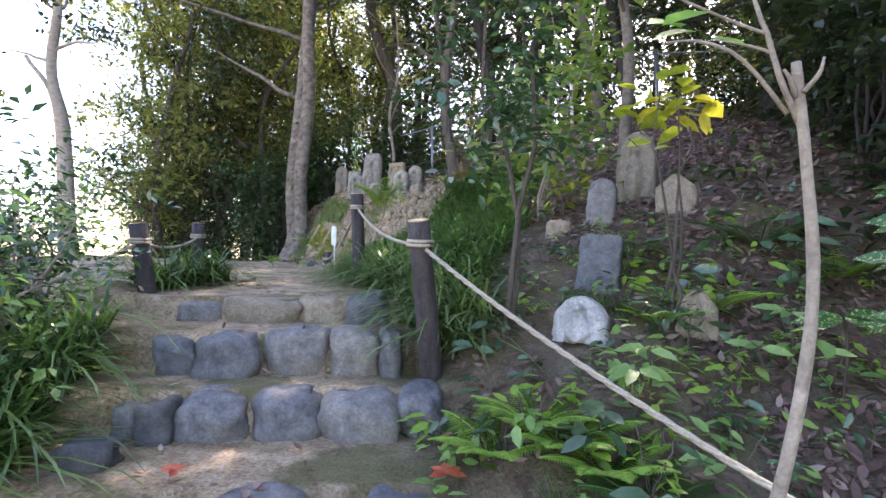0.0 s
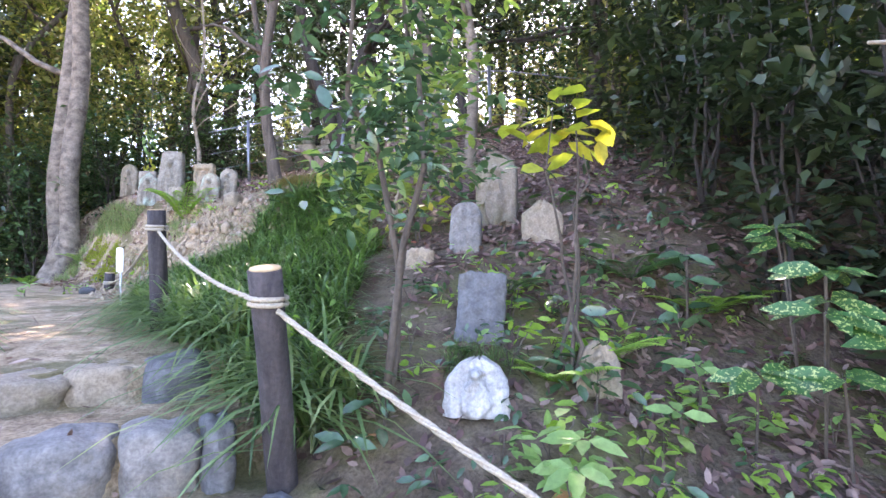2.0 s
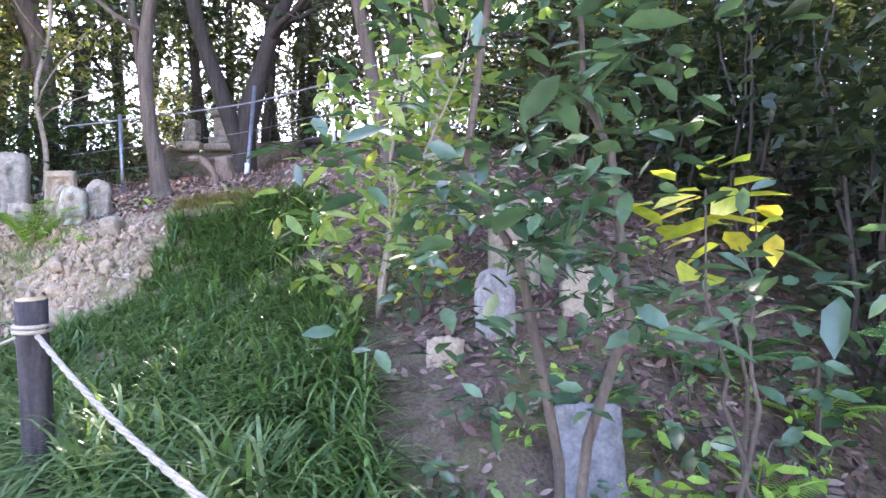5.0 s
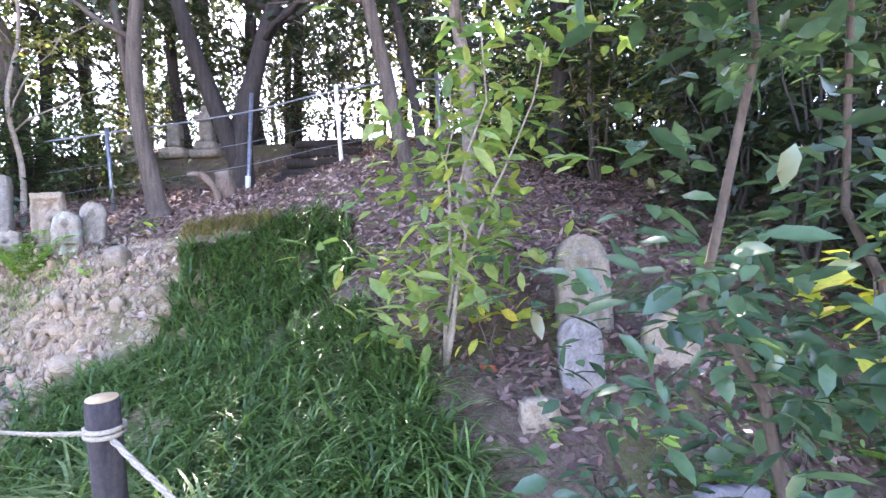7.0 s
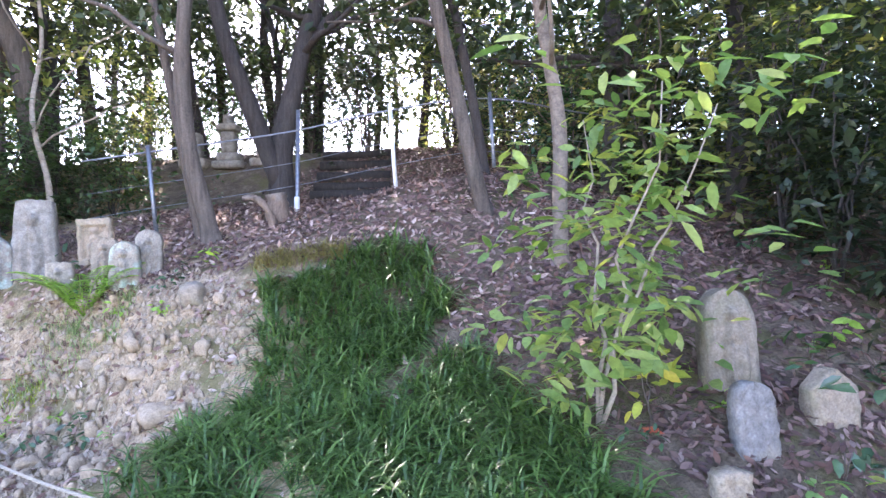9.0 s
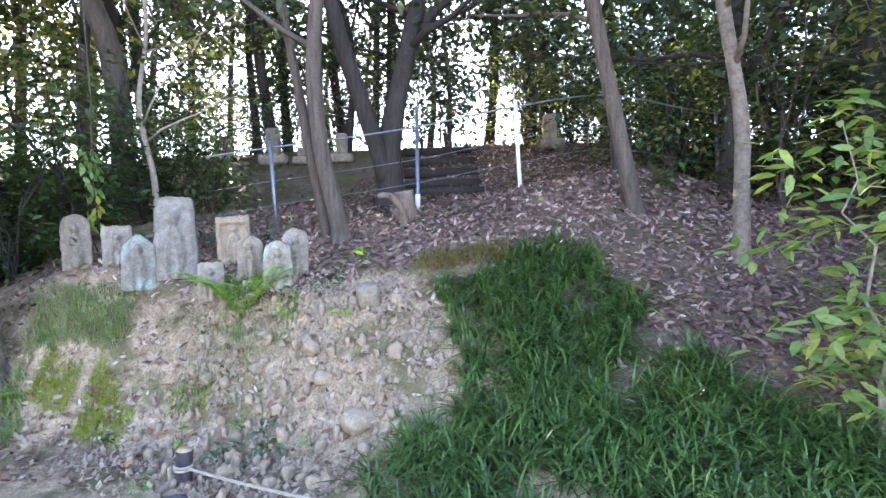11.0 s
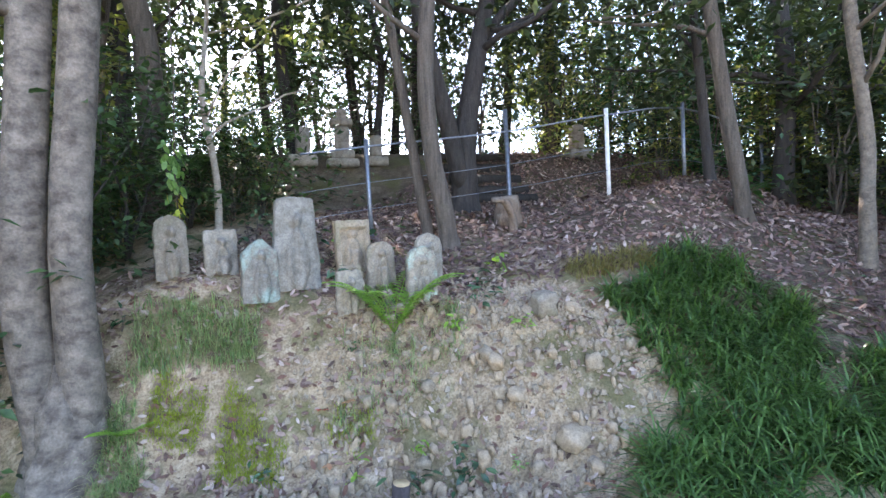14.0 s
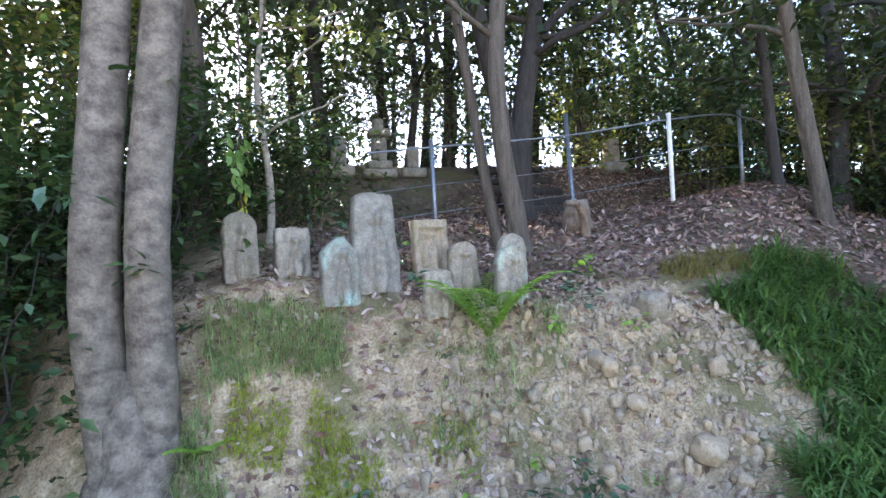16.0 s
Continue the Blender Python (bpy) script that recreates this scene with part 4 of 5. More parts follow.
rosettes("spotted_laurel", LAUREL, "shrub", "spotted laurels", (2.28, 2.15), [(2.23, 2.20, 1.81), (2.33, 2.25, 1.76)], 0.14, LEAF_SPOTTED, 6)
rosettes("broad_leaved_seedling", "young plant with whorls of green leaves", "plant", "broad seedlings", (1.93, 2.37), [(1.92, 2.35, 1.6), (1.94, 2.37, 1.7)], 0.11, LEAF_GLOSSY, 7, 7)
rosettes("broad_leaved_seedling", "young plant with whorls of light green leaves", "plant", "broad seedlings", (1.06, 1.78), [(1.04, 1.76, 1.14), (1.08, 1.78, 1.2)], 0.11, LEAF_LIGHT, 8, 7)
rosettes("broad_leaved_seedling", "young plant with whorls of light green leaves", "plant", "broad seedlings", (1.66, 2.02), [(1.65, 2.0, 1.32)], 0.1, LEAF_LIGHT, 9, 6)
rosettes("broad_leaved_seedling", "young plant with whorls of light green leaves", "plant", "broad seedlings", (1.5, 1.93), [(1.5, 1.92, 1.2)], 0.09, LEAF_LIGHT, 10, 6)
rosettes("broad_leaved_seedling", "young plant with whorls of green leaves", "plant", "broad seedlings", (0.55, 2.2), [(0.53, 2.17, 1.12)], 0.09, LEAF_GLOSSY, 11, 7)
rosettes("broad_leaved_seedling", "young plant with whorls of green leaves", "plant", "broad seedlings", (0.95, 1.35), [(0.95, 1.33, 0.92)], 0.11, LEAF_GLOSSY, 12, 7)

seedlings = [(1.92, 2.36, 0.2, LEAF_GLOSSY), (1.04, 1.78, 0.16, LEAF_LIGHT), (1.1, 1.95, 0.15, LEAF_LIGHT), (1.72, 2.1, 0.12, LEAF_LIGHT), (1.78, 1.98, 0.12, LEAF_LIGHT), (0.5, 2.05, 0.14, LEAF_GLOSSY), (0.3, 2.05, 0.1, LEAF_GLOSSY),
             (1.0, 1.5, 0.2, LEAF_GLOSSY), (0.9, 1.68, 0.12, LEAF_GLOSSY), (1.35, 1.75, 0.13, LEAF_GLOSSY), (0.62, 1.7, 0.12, LEAF_GLOSSY), (0.45, 1.55, 0.14, LEAF_LIGHT), (0.3, 1.55, 0.12, LEAF_FERN), (1.45, 2.35, 0.14, LEAF_FERN),
             (1.2, 2.45, 0.16, LEAF_FERN), (1.3, 2.7, 0.14, LEAF_FERN_DARK), (1.5, 2.6, 0.18, LEAF_GLOSSY), (1.75, 2.75, 0.2, LEAF_GLOSSY), (2.2, 2.7, 0.2, LEAF_DARK), (2.1, 3.1, 0.2, LEAF_DARK), (-1.2, 6.85, 0.1, LEAF_FERN),
             (-1.02, 6.55, 0.13, LEAF_GLOSSY), (-0.85, 6.35, 0.11, LEAF_GLOSSY), (-1.9, 8.2, 0.12, LEAF_GLOSSY), (-2.15, 8.0, 0.14, LEAF_GLOSSY), (-0.25, 6.65, 0.1, LEAF_GLOSSY), (-0.1, 6.8, 0.1, LEAF_GLOSSY), (0.1, 6.75, 0.1, LEAF_FERN),
             (-0.75, 8.0, 0.25, LEAF_GLOSSY), (-0.95, 8.3, 0.3, LEAF_GLOSSY), (-1.4, 8.6, 0.25, LEAF_GLOSSY), (-0.3, 7.6, 0.2, LEAF_GLOSSY), (2.2, 5.55, 0.18, LEAF_FERN_DARK), (1.4, 3.05, 0.16, LEAF_GLOSSY), (1.9, 3.3, 0.2, LEAF_FERN_DARK), (-1.75, 5.9, 0.1, LEAF_LIGHT),
             (0.23, 2.05, 0.13, LEAF_LIGHT), (0.39, 1.93, 0.11, LEAF_FERN), (0.51, 1.87, 0.15, LEAF_GLOSSY), (0.58, 1.72, 0.12, LEAF_SAPLING), (0.69, 1.71, 0.17, LEAF_LIGHT), (1.17, 2.03, 0.13, LEAF_FERN), (1.15, 2.38, 0.11, LEAF_GLOSSY), (1.22, 2.65, 0.15, LEAF_SAPLING), (1.6, 2.52, 0.12, LEAF_LIGHT), (1.66, 2.43, 0.17, LEAF_FERN), (1.28, 2.26, 0.13, LEAF_GLOSSY), (1.5, 1.99, 0.11, LEAF_SAPLING), (1.28, 1.59, 0.15, LEAF_LIGHT), (1.08, 1.64, 0.12, LEAF_FERN), (2.06, 2.6, 0.17, LEAF_GLOSSY), (1.46, 2.86, 0.13, LEAF_SAPLING), (2.66, 3.45, 0.11, LEAF_LIGHT), (2.19, 3.29, 0.15, LEAF_FERN), (0.9, 2.95, 0.12, LEAF_GLOSSY), (0.4, 2.59, 0.17, LEAF_SAPLING), (0.44, 1.78, 0.13, LEAF_LIGHT), (0.69, 1.79, 0.11, LEAF_FERN)]
for k, (x, y, h, mat) in enumerate(seedlings):
    shrub("seedling", "small green broad-leaved seedling rooted in soil", x, y, 2, h, h * 0.5, 16, 0.075 if h < 0.18 else 0.1, mat, BARK, 80 + k, "plant", "seedlings", low=0.5, width=0.45, clump=0.3)


ground_cover = [bpy.data.objects["seedling"], bpy.data.objects["seedling.001"], bpy.data.objects["seedling.012"], bpy.data.objects["seedling.014"], bpy.data.objects["seedling.008"]]
for k, (x, y) in enumerate(scatter(95, 0.25, 2.5, 1.15, 3.0, 0.08, lambda x, y: edge_offset(x, y)[0] > 0.2) + scatter(14, 1.0, 3.2, 3.0, 5.0, 0.2) + scatter(12, -1.6, -0.3, 6.0, 8.0, 0.2)):
    copy_thing(ground_cover[k % 5], Matrix.Translation(at_ground(x, y, 0.02)) @ pose(0, 0, 0, 0, 0, wood.uniform(0, 360)) @ Matrix.Scale(wood.uniform(0.4, 0.8), 4))


def fern(label, x, y, fronds, length, mat, seed, rise=0.6):
    rng = np.random.default_rng(seed)
    ob = thing("fern", label, "fern", Matrix.Translation(at_ground(x, y, 0.01)), group="ferns")
    for k in range(fronds):
        a = 2 * math.pi * (k + 0.6 * rng.random()) / fronds
        out = np.array([math.cos(a), math.sin(a), 0.0])
        ln = length * rng.uniform(0.75, 1.15)
        blocks = []
        prev = np.zeros(3)
        n = 24
        spine = []
        for j in range(n + 1):
            q = j / n
            spine.append(out * ln * q + np.array([0, 0, rise * ln * (1.35 * q - 0.75 * q * q)]))
        spine = np.array(spine)
        pos, way, L = [], [], []
        for j in range(2, n + 1):
            tang = unit(spine[j] - spine[j - 1])
            side = np.cross(tang, [0, 0, 1])
            q = j / n
            l = ln * 0.24 * math.sin(math.pi * min(1, 0.18 + 0.84 * q)) + 0.008
            for s in (-1, 1):
                pos.append(spine[j])
                way.append(side * s + tang * 0.45 + np.array([0, 0, -0.1]))
                L.append(l)
        L = np.array(L)
        me = patterned("frond", leaf_blocks(np.array(pos), np.array(way), np.tile([0, 0, 1.0], (len(L), 1)), L, np.full(len(L), ln * 0.055), False), LEAF4, mat)
        part("frond", me, ob)
        v, f = tube([Vector(p) for p in spine[::3]], [0.003] * len(spine[::3]), 5)
        part("stalk", mesh_of("stalk", v, f, mat), ob)


fern("bright green fern with arching fronds before the statues", -0.74, 7.0, 14, 0.42, LEAF_FERN, 1, 1.3)
fern("green fern growing on the shaded slope", 1.95, 2.75, 9, 0.34, LEAF_FERN_DARK, 2)
fern("green fern growing on the shaded slope", 2.15, 2.5, 8, 0.3, LEAF_FERN, 3)
fern("green fern beside a small stone stele", 1.35, 2.85, 8, 0.24, LEAF_FERN_DARK, 4)
fern("light green fern above the seated figure", 1.55, 2.38, 8, 0.24, LEAF_FERN, 5)
fern("light green fern in thin moss", 1.3, 2.3, 7, 0.2, LEAF_FERN, 6)
fern("light green fern near the foot of the steps", 0.6, 1.72, 8, 0.24, LEAF_FERN, 7)
fern("light green fern near the foot of the steps", 0.8, 1.66, 9, 0.22, LEAF_FERN, 8)
fern("light green fern near the foot of the steps", 0.55, 1.6, 8, 0.2, LEAF_FERN, 21)
fern("light green fern among seedlings", 0.72, 1.75, 8, 0.2, LEAF_FERN, 22)
fern("light green fern among seedlings", 0.9, 1.58, 8, 0.22, LEAF_FERN, 23)
fern("green fern among seedlings", 0.88, 1.72, 7, 0.18, LEAF_FERN_DARK, 24)
fern("green fern under the rope", 1.0, 1.45, 8, 0.22, LEAF_FERN_DARK, 9)
fern("small yellow-green fern on the tree's roots", -2.0, 7.9, 6, 0.22, LEAF_FERN, 10)
fern("pale green fern below the twin tree", -2.55, 8.0, 7, 0.26, LEAF_FERN, 11)
fern("green fern beside the step post", -1.45, 3.2, 8, 0.26, LEAF_FERN_DARK, 12)
fern("green fern at the slender tree's foot", 2.3, 5.6, 7, 0.22, LEAF_FERN_DARK, 13)

HEDGE = [(LEAF_FOREST, 71), (LEAF_OLIVE, 72), (LEAF_GLOSSY, 73), (LEAF_DARK, 74)]
# The lighter leaf colours put sunlight into these shrubs, which the trees overshadow.
VERGE = [(LEAF_LIGHT, 75), (LEAF_OLIVE, 76), (LEAF_GLOSSY, 77)]
hedge = []
for mat, seed in HEDGE:
    hedge.append(shrub("wild_shrub", "dense wild shrub with small green leaves", 0, 0, 7, 1.7, 0.75, 1500, 0.085, mat, BARK, seed, "shrub", "wild shrubs", False, 0.5, 0.5, 0.1, (0, 0, 0)))
verge = []
for mat, seed in VERGE:
    verge.append(shrub("verge_shrub", "leafy green shrub beside the path, coloured as if sunlit", 0, 0, 6, 0.85, 0.45, 900, 0.06, mat, BARK_PALE, seed, "shrub", "shrubs on the valley side", False, 0.5, 0.5, 0.1, (0, 0, 0)))
for k, (x, y) in enumerate(scatter(34, -3.9, -1.1, 1.0, 6.0, 0.32, lambda x, y: -3.2 < edge_offset(x, y)[0] < -1.65 - 1.3 * max(0, y - 2.7))):
    src = verge[k % 3]
    m = Matrix.Translation(at_ground(x, y, 0.05)) @ pose(0, 0, 0, 0, 0, wood.uniform(0, 360)) @ Matrix.Scale(wood.uniform(0.6, 1.1) / (src.scale.x if k > 2 else 1), 4)
    if k < 3:
        src.matrix_basis = m
    else:
        copy_thing(src, m)
spots = scatter(52, -5.8, -1.2, 0.8, 9.0, 0.42, lambda x, y: edge_offset(x, y)[0] < -1.8 - 1.3 * min(2.0, max(0, y - 2.7)))
spots += scatter(16, -7, -2.5, 8.6, 11.5, 0.7, lambda x, y: -0.6 * y < x < -2.75) + scatter(10, -2.4, 0.0, 9.2, 10.8, 0.55) + scatter(30, 2.6, 6.0, -0.5, 5.0, 0.5, lambda x, y: x > 2.9 + 0.12 * y)[:20] + scatter(12, 3.2, 6.5, 4.6, 7.0, 0.55) + scatter(16, 2.5, 7, 6.5, 9.6, 0.6, lambda x, y: 0.6 * x + 0.8 * y > 8.4) + scatter(9, -1.5, 2.5, 9.5, 12, 0.8, lambda x, y: 0.6 * x + 0.8 * y > 8.9)
for k, (x, y) in enumerate(spots):
    src = hedge[k % 4]
    s = wood.uniform(0.75, 1.2) * (0.42 if x < -1 and y < 5 else 0.6 if x < -1 and y < 7 else 1.0) * (0.6 if -2.5 < x < 1 and y > 9 else 1.0) / (src.scale.x if k > 3 else 1)
    m = Matrix.Translation(at_ground(x, y, 0.08)) @ pose(0, 0, 0, 0, 0, wood.uniform(0, 360)) @ Matrix.Scale(s, 4)
    if k < 4:
        src.matrix_basis = m
    else:
        copy_thing(src, m)

for k, (x, y, tall) in enumerate([(-2.75, 9.2, 1.7), (-3.2, 9.9, 2.2), (-2.45, 9.9, 1.5), (-3.7, 10.4, 2.6), (-2.0, 9.6, 1.1), (-3.0, 10.9, 2.8), (-2.0, 8.95, 1.5), (-1.5, 9.3, 1.5), (-0.9, 9.5, 1.3), (-0.3, 9.3, 0.9), (-2.75, 8.6, 1.4)]):
    shrub("undergrowth_shrub", "leafy green shrub under the trees behind the bank", x, y, 6, tall, 0.75, 1300, 0.085, LEAF_UNDERGROWTH, BARK_DARK, 300 + k, group="undergrowth shrubs", fine=False, low=0.12)
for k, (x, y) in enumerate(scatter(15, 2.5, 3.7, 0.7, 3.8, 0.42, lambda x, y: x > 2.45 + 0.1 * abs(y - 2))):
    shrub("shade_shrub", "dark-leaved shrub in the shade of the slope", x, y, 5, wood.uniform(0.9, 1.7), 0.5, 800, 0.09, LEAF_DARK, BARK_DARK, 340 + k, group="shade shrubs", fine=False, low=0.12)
screen_spots = [(-3.1, 10.4), (-2.3, 11.3), (-4.2, 11.2), (-3.6, 12.4), (-1.3, 10.6), (-1.9, 12.4)]
for k, (x, y) in enumerate(screen_spots):
    copy_thing(STOCK[2], Matrix.Translation(at_ground(x, y, 0.1)) @ pose(0, 0, 0, 0, 0, 80 * k) @ Matrix.Scale(0.9 + 0.08 * k, 4))
# Two trees added on the ridge only so their crowns keep sun off the turf.
copy_thing(ridge_stock[0], Matrix.Translation(at_ground(2.1, 10.6, 0.1)) @ Matrix.Scale(1.0 / ridge_stock[0].scale.x, 4))
copy_thing(ridge_stock[1], Matrix.Translation(at_ground(1.75, 9.9, 0.1)) @ pose(0, 0, 0, 0, 0, 50) @ Matrix.Scale(0.95 / ridge_stock[1].scale.x, 4))

vine = thing("hanging_vine", "hanging vine with green and yellow leaves", "vine", Matrix.Translation((-1.43, 8.5, 3.3)))
v, f = tube([(0, 0, 1.6), (0.02, 0, 0.6), (0, 0, 0), (0.02, 0.0, -0.45)], [0.006] * 4, 5)
part("stem", mesh_of("stem", v, f, BARK), vine)
rng = np.random.default_rng(8)
for name, mat, z0, z1, n in (("leaves", LEAF_LIGHT, -0.2, 0.2, 40), ("yellow_leaves", LEAF_YELLOW, -0.45, -0.18, 18)):
    pos = np.stack([rng.normal(0, 0.03, n), rng.normal(0, 0.03, n), rng.uniform(z0, z1, n)], 1)
    L = rng.uniform(0.06, 0.1, n)
    way = np.stack([rng.normal(0, 0.5, n), rng.normal(0, 0.5, n), -np.ones(n)], 1)
    part(name, patterned(name, leaf_blocks(pos, way, rng.normal(0, 1, (n, 3)) + np.array([-0.5, -1, 0]), L, L * 0.5, True), LEAF8, mat), vine)


# ---- turf, grass, moss and fallen leaves ----
BLADE = [(0, 1, 3, 2), (2, 3, 5, 4), (4, 5, 7, 6), (6, 7, 8)]


def blades(rng, pos, length, width, stiff):
    n = len(pos)
    a = rng.uniform(0, 2 * math.pi, n)
    out = np.stack([np.cos(a), np.sin(a), 0 * a], 1)
    side = np.stack([-np.sin(a), np.cos(a), 0 * a], 1)
    bend = rng.uniform(0.25, 1.0, n)[:, None] / stiff
    L, W = length[:, None], width[:, None]
    cols = []
    for q in (0, 0.35, 0.7, 0.9):
        c = pos + out * L * q * q * bend * 0.75 + np.array([0, 0, 1]) * L * (q - 0.5 * bend * q * q)
        w = W * (1 - 0.55 * q)
        cols += [c - side * w / 2, c + side * w / 2]
    cols.append(pos + out * L * bend * 0.78 + np.array([0, 0, 1]) * L * (1 - 0.56 * bend))
    return np.stack(cols, 1)


def turf(label, name, count, seed, inside, box, length, width, mat, stiff=1.0, clump=5):
    rng = np.random.default_rng(seed)
    pos = []
    tries = 0
    while len(pos) < count and tries < count * 8:
        tries += 1
        x, y = rng.uniform(box[0], box[1]), rng.uniform(box[2], box[3])
        k = inside(x, y)
        if k <= 0 or rng.random() > k:
            continue
        for _ in range(clump):
            u, v = x + rng.normal(0, 0.014), y + rng.normal(0, 0.014)
            pos.append((u, v, height(x, y) - 0.01))
    pos = np.array(pos)
    n = len(pos)
    thing(name, label, "grass", me=patterned(name, blades(rng, pos, length * rng.uniform(0.6, 1.25, n), width * rng.uniform(0.7, 1.2, n), stiff), BLADE, mat), kind="stuff")


def band(x, y, a, b, w):
    """How far inside a tapering strip from a to b with half-widths w."""
    dx, dy = b[0] - a[0], b[1] - a[1]
    t = ((x - a[0]) * dx + (y - a[1]) * dy) / (dx * dx + dy * dy)
    if not -0.05 < t < 1.05:
        return 0
    d = abs((x - a[0]) * dy - (y - a[1]) * dx) / math.hypot(dx, dy)
    half = w[0] + (w[1] - w[0]) * t
    return 1.2 - (d / half) ** 3 + 0.5 * noise.noise((x * 3, y * 3, 0))


TURF = [(1.2, 5.78), (0.7, 5.85), (0.25, 6.05), (0.1, 5.7), (-0.1, 5.52), (-0.45, 5.57), (-0.85, 5.42), (-0.55, 4.4), (-0.05, 3.3), (0.35, 2.6), (0.6, 2.9), (0.75, 3.5), (0.92, 3.95), (0.95, 4.4), (0.9, 4.85), (1.15, 5.2), (1.32, 5.55)]


def turf_area(x, y):
    """1 inside the ragged outline of the lilyturf, thinner in a few gaps, 0 outside."""
    x, y = x + 0.09 * noise.noise((x * 4, y * 4, 5)), y + 0.09 * noise.noise((x * 4, y * 4, 8))
    inside = False
    for (ax, ay), (bx, by) in zip(TURF, TURF[1:] + TURF[:1]):
        if (ay > y) != (by > y) and x < ax + (y - ay) / (by - ay) * (bx - ax):
            inside = not inside
    return max(0.12, min(1.0, 1.0 + 1.8 * noise.noise((x * 2.6, y * 2.6, 0)))) if inside else 0.0


turf("dense dark green lilyturf covering the slope", "lilyturf", 13000, 1, turf_area, (-1.0, 1.5, 2.5, 6.2), 0.24, 0.0155, GRASS, 0.55, 10)
turf("long arching green lilyturf leaves beside the steps", "lilyturf", 1900, 2, lambda x, y: max(band(x, y, (0.45, 2.4), (0.06, 3.35), (0.14, 0.13)), band(x, y, (0.0, 3.35), (-0.4, 4.4), (0.13, 0.11))), (-0.9, 0.8, 2.2, 4.5), 0.37, 0.019, GRASS_LONG, 0.5, 8)
turf("arching green grass beside the step edge", "lilyturf", 1500, 3, lambda x, y: max(band(x, y, (-0.95, 1.3), (-1.2, 2.2), (0.16, 0.18)), band(x, y, (-1.4, 3.1), (-1.3, 3.65), (0.16, 0.15))), (-2.0, -0.7, 1.1, 4.0), 0.34, 0.016, GRASS, 0.5, 8)
turf("fine pale grass on the bank below the statues", "bank_grass", 4600, 4, lambda x, y: (0.75 + 0.9 * noise.noise((x * 5, y * 5, 3))) * max(band(x, y, (-1.85, 8.1), (-1.35, 7.62), (0.12, 0.1)), band(x, y, (-2.05, 8.0), (-2.1, 7.7), (0.14, 0.12)), 0.2 * band(x, y, (-1.1, 7.1), (-0.5, 6.7), (0.2, 0.15))), (-2.4, -0.3, 6.2, 8.3), 0.13, 0.0055, GRASS_PALE, 0.7, 6)
turf("patch of dry yellow grass above the turf", "dry_grass", 1100, 5, lambda x, y: band(x, y, (0.3, 6.25), (0.85, 5.95), (0.09, 0.09)), (0, 1.2, 5.7, 6.5), 0.14, 0.006, GRASS_DRY, 0.6)
turf("bright green moss cushions on the bank", "moss", 15000, 6, lambda x, y: (0.9 + 0.9 * noise.noise((x * 6, y * 6, 2))) * max(band(x, y, (-1.85, 7.86), (-1.7, 7.62), (0.1, 0.1)), 0.9 * band(x, y, (-1.57, 7.58), (-1.5, 7.38), (0.07, 0.07)), 0.9 * band(x, y, (-1.68, 7.45), (-1.45, 7.2), (0.09, 0.09)), 0.5 * band(x, y, (-1.18, 7.08), (-1.02, 6.9), (0.09, 0.07))), (-2.1, -0.8, 6.7, 8.0), 0.03, 0.004, MOSS, 1.2, 6)
turf("thin tuft of dry grass before a small statue", "dry_grass", 160, 7, lambda x, y: band(x, y, (-0.82, 6.95), (-0.76, 6.95), (0.05, 0.05)), (-0.95, -0.65, 6.85, 7.05), 0.16, 0.003, GRASS_PALE, 0.6)
turf("sparse grass tufts on the mossy slope", "dry_grass", 500, 8, lambda x, y: 0.5 * max(band(x, y, (0.95, 2.5), (1.15, 2.4), (0.07, 0.07)), band(x, y, (0.7, 1.5), (0.75, 1.45), (0.06, 0.06))), (0.5, 1.4, 1.2, 2.7), 0.13, 0.003, GRASS, 0.6)


def fallen(label, count, seed, box, chance, size, mat=LITTER, name="leaf_litter"):
    rng = np.random.default_rng(seed)
    pos, nor = [], []
    tries = 0
    while len(pos) < count and tries < count * 30:
        tries += 1
        x, y = rng.uniform(box[0], box[1]), rng.uniform(box[2], box[3])
        if rng.random() > chance(x, y):
            continue
        h = height(x, y)
        pos.append((x, y, h + rng.uniform(0.006, 0.02)))
        nor.append((h - height(x + 0.06, y), h - height(x, y + 0.06), 0.06))
    pos, nor = np.array(pos), unit(np.array(nor))
    n = len(pos)
    way = rng.normal(0, 1, (n, 3)) * np.array([1, 1, 0.12])
    way = way - nor * (way * nor).sum(1, keepdims=True) + nor * rng.normal(0, 0.2, (n, 1))
    L = size * rng.uniform(0.6, 1.3, n)
    thing(name, label, "leaves", me=patterned(name, leaf_blocks(pos, way, nor + rng.normal(0, 0.25, (n, 3)), L, L * rng.uniform(0.35, 0.5, n), True, -0.15), LEAF8, mat), kind="stuff")


def litter_chance(x, y):
    d, s = edge_offset(x, y)
    if d < 0.1:
        return 0.0
    e = 0.6 * x + 0.8 * y
    k = 0.22
    if y > 5.6:
        k = 0.95 if e > 5.35 else 0.8 if y > 6.75 else 0.42
    if x > 1.0 and y > 3.0:
        k = max(k, 0.75)
    if x > 1.4:
        k = max(k, 0.85)
    if turf_area(x, y) > 0.5:
        k *= 0.06
    return k * (0.75 + 0.5 * noise.noise((x * 2.2, y * 2.2, 6)))


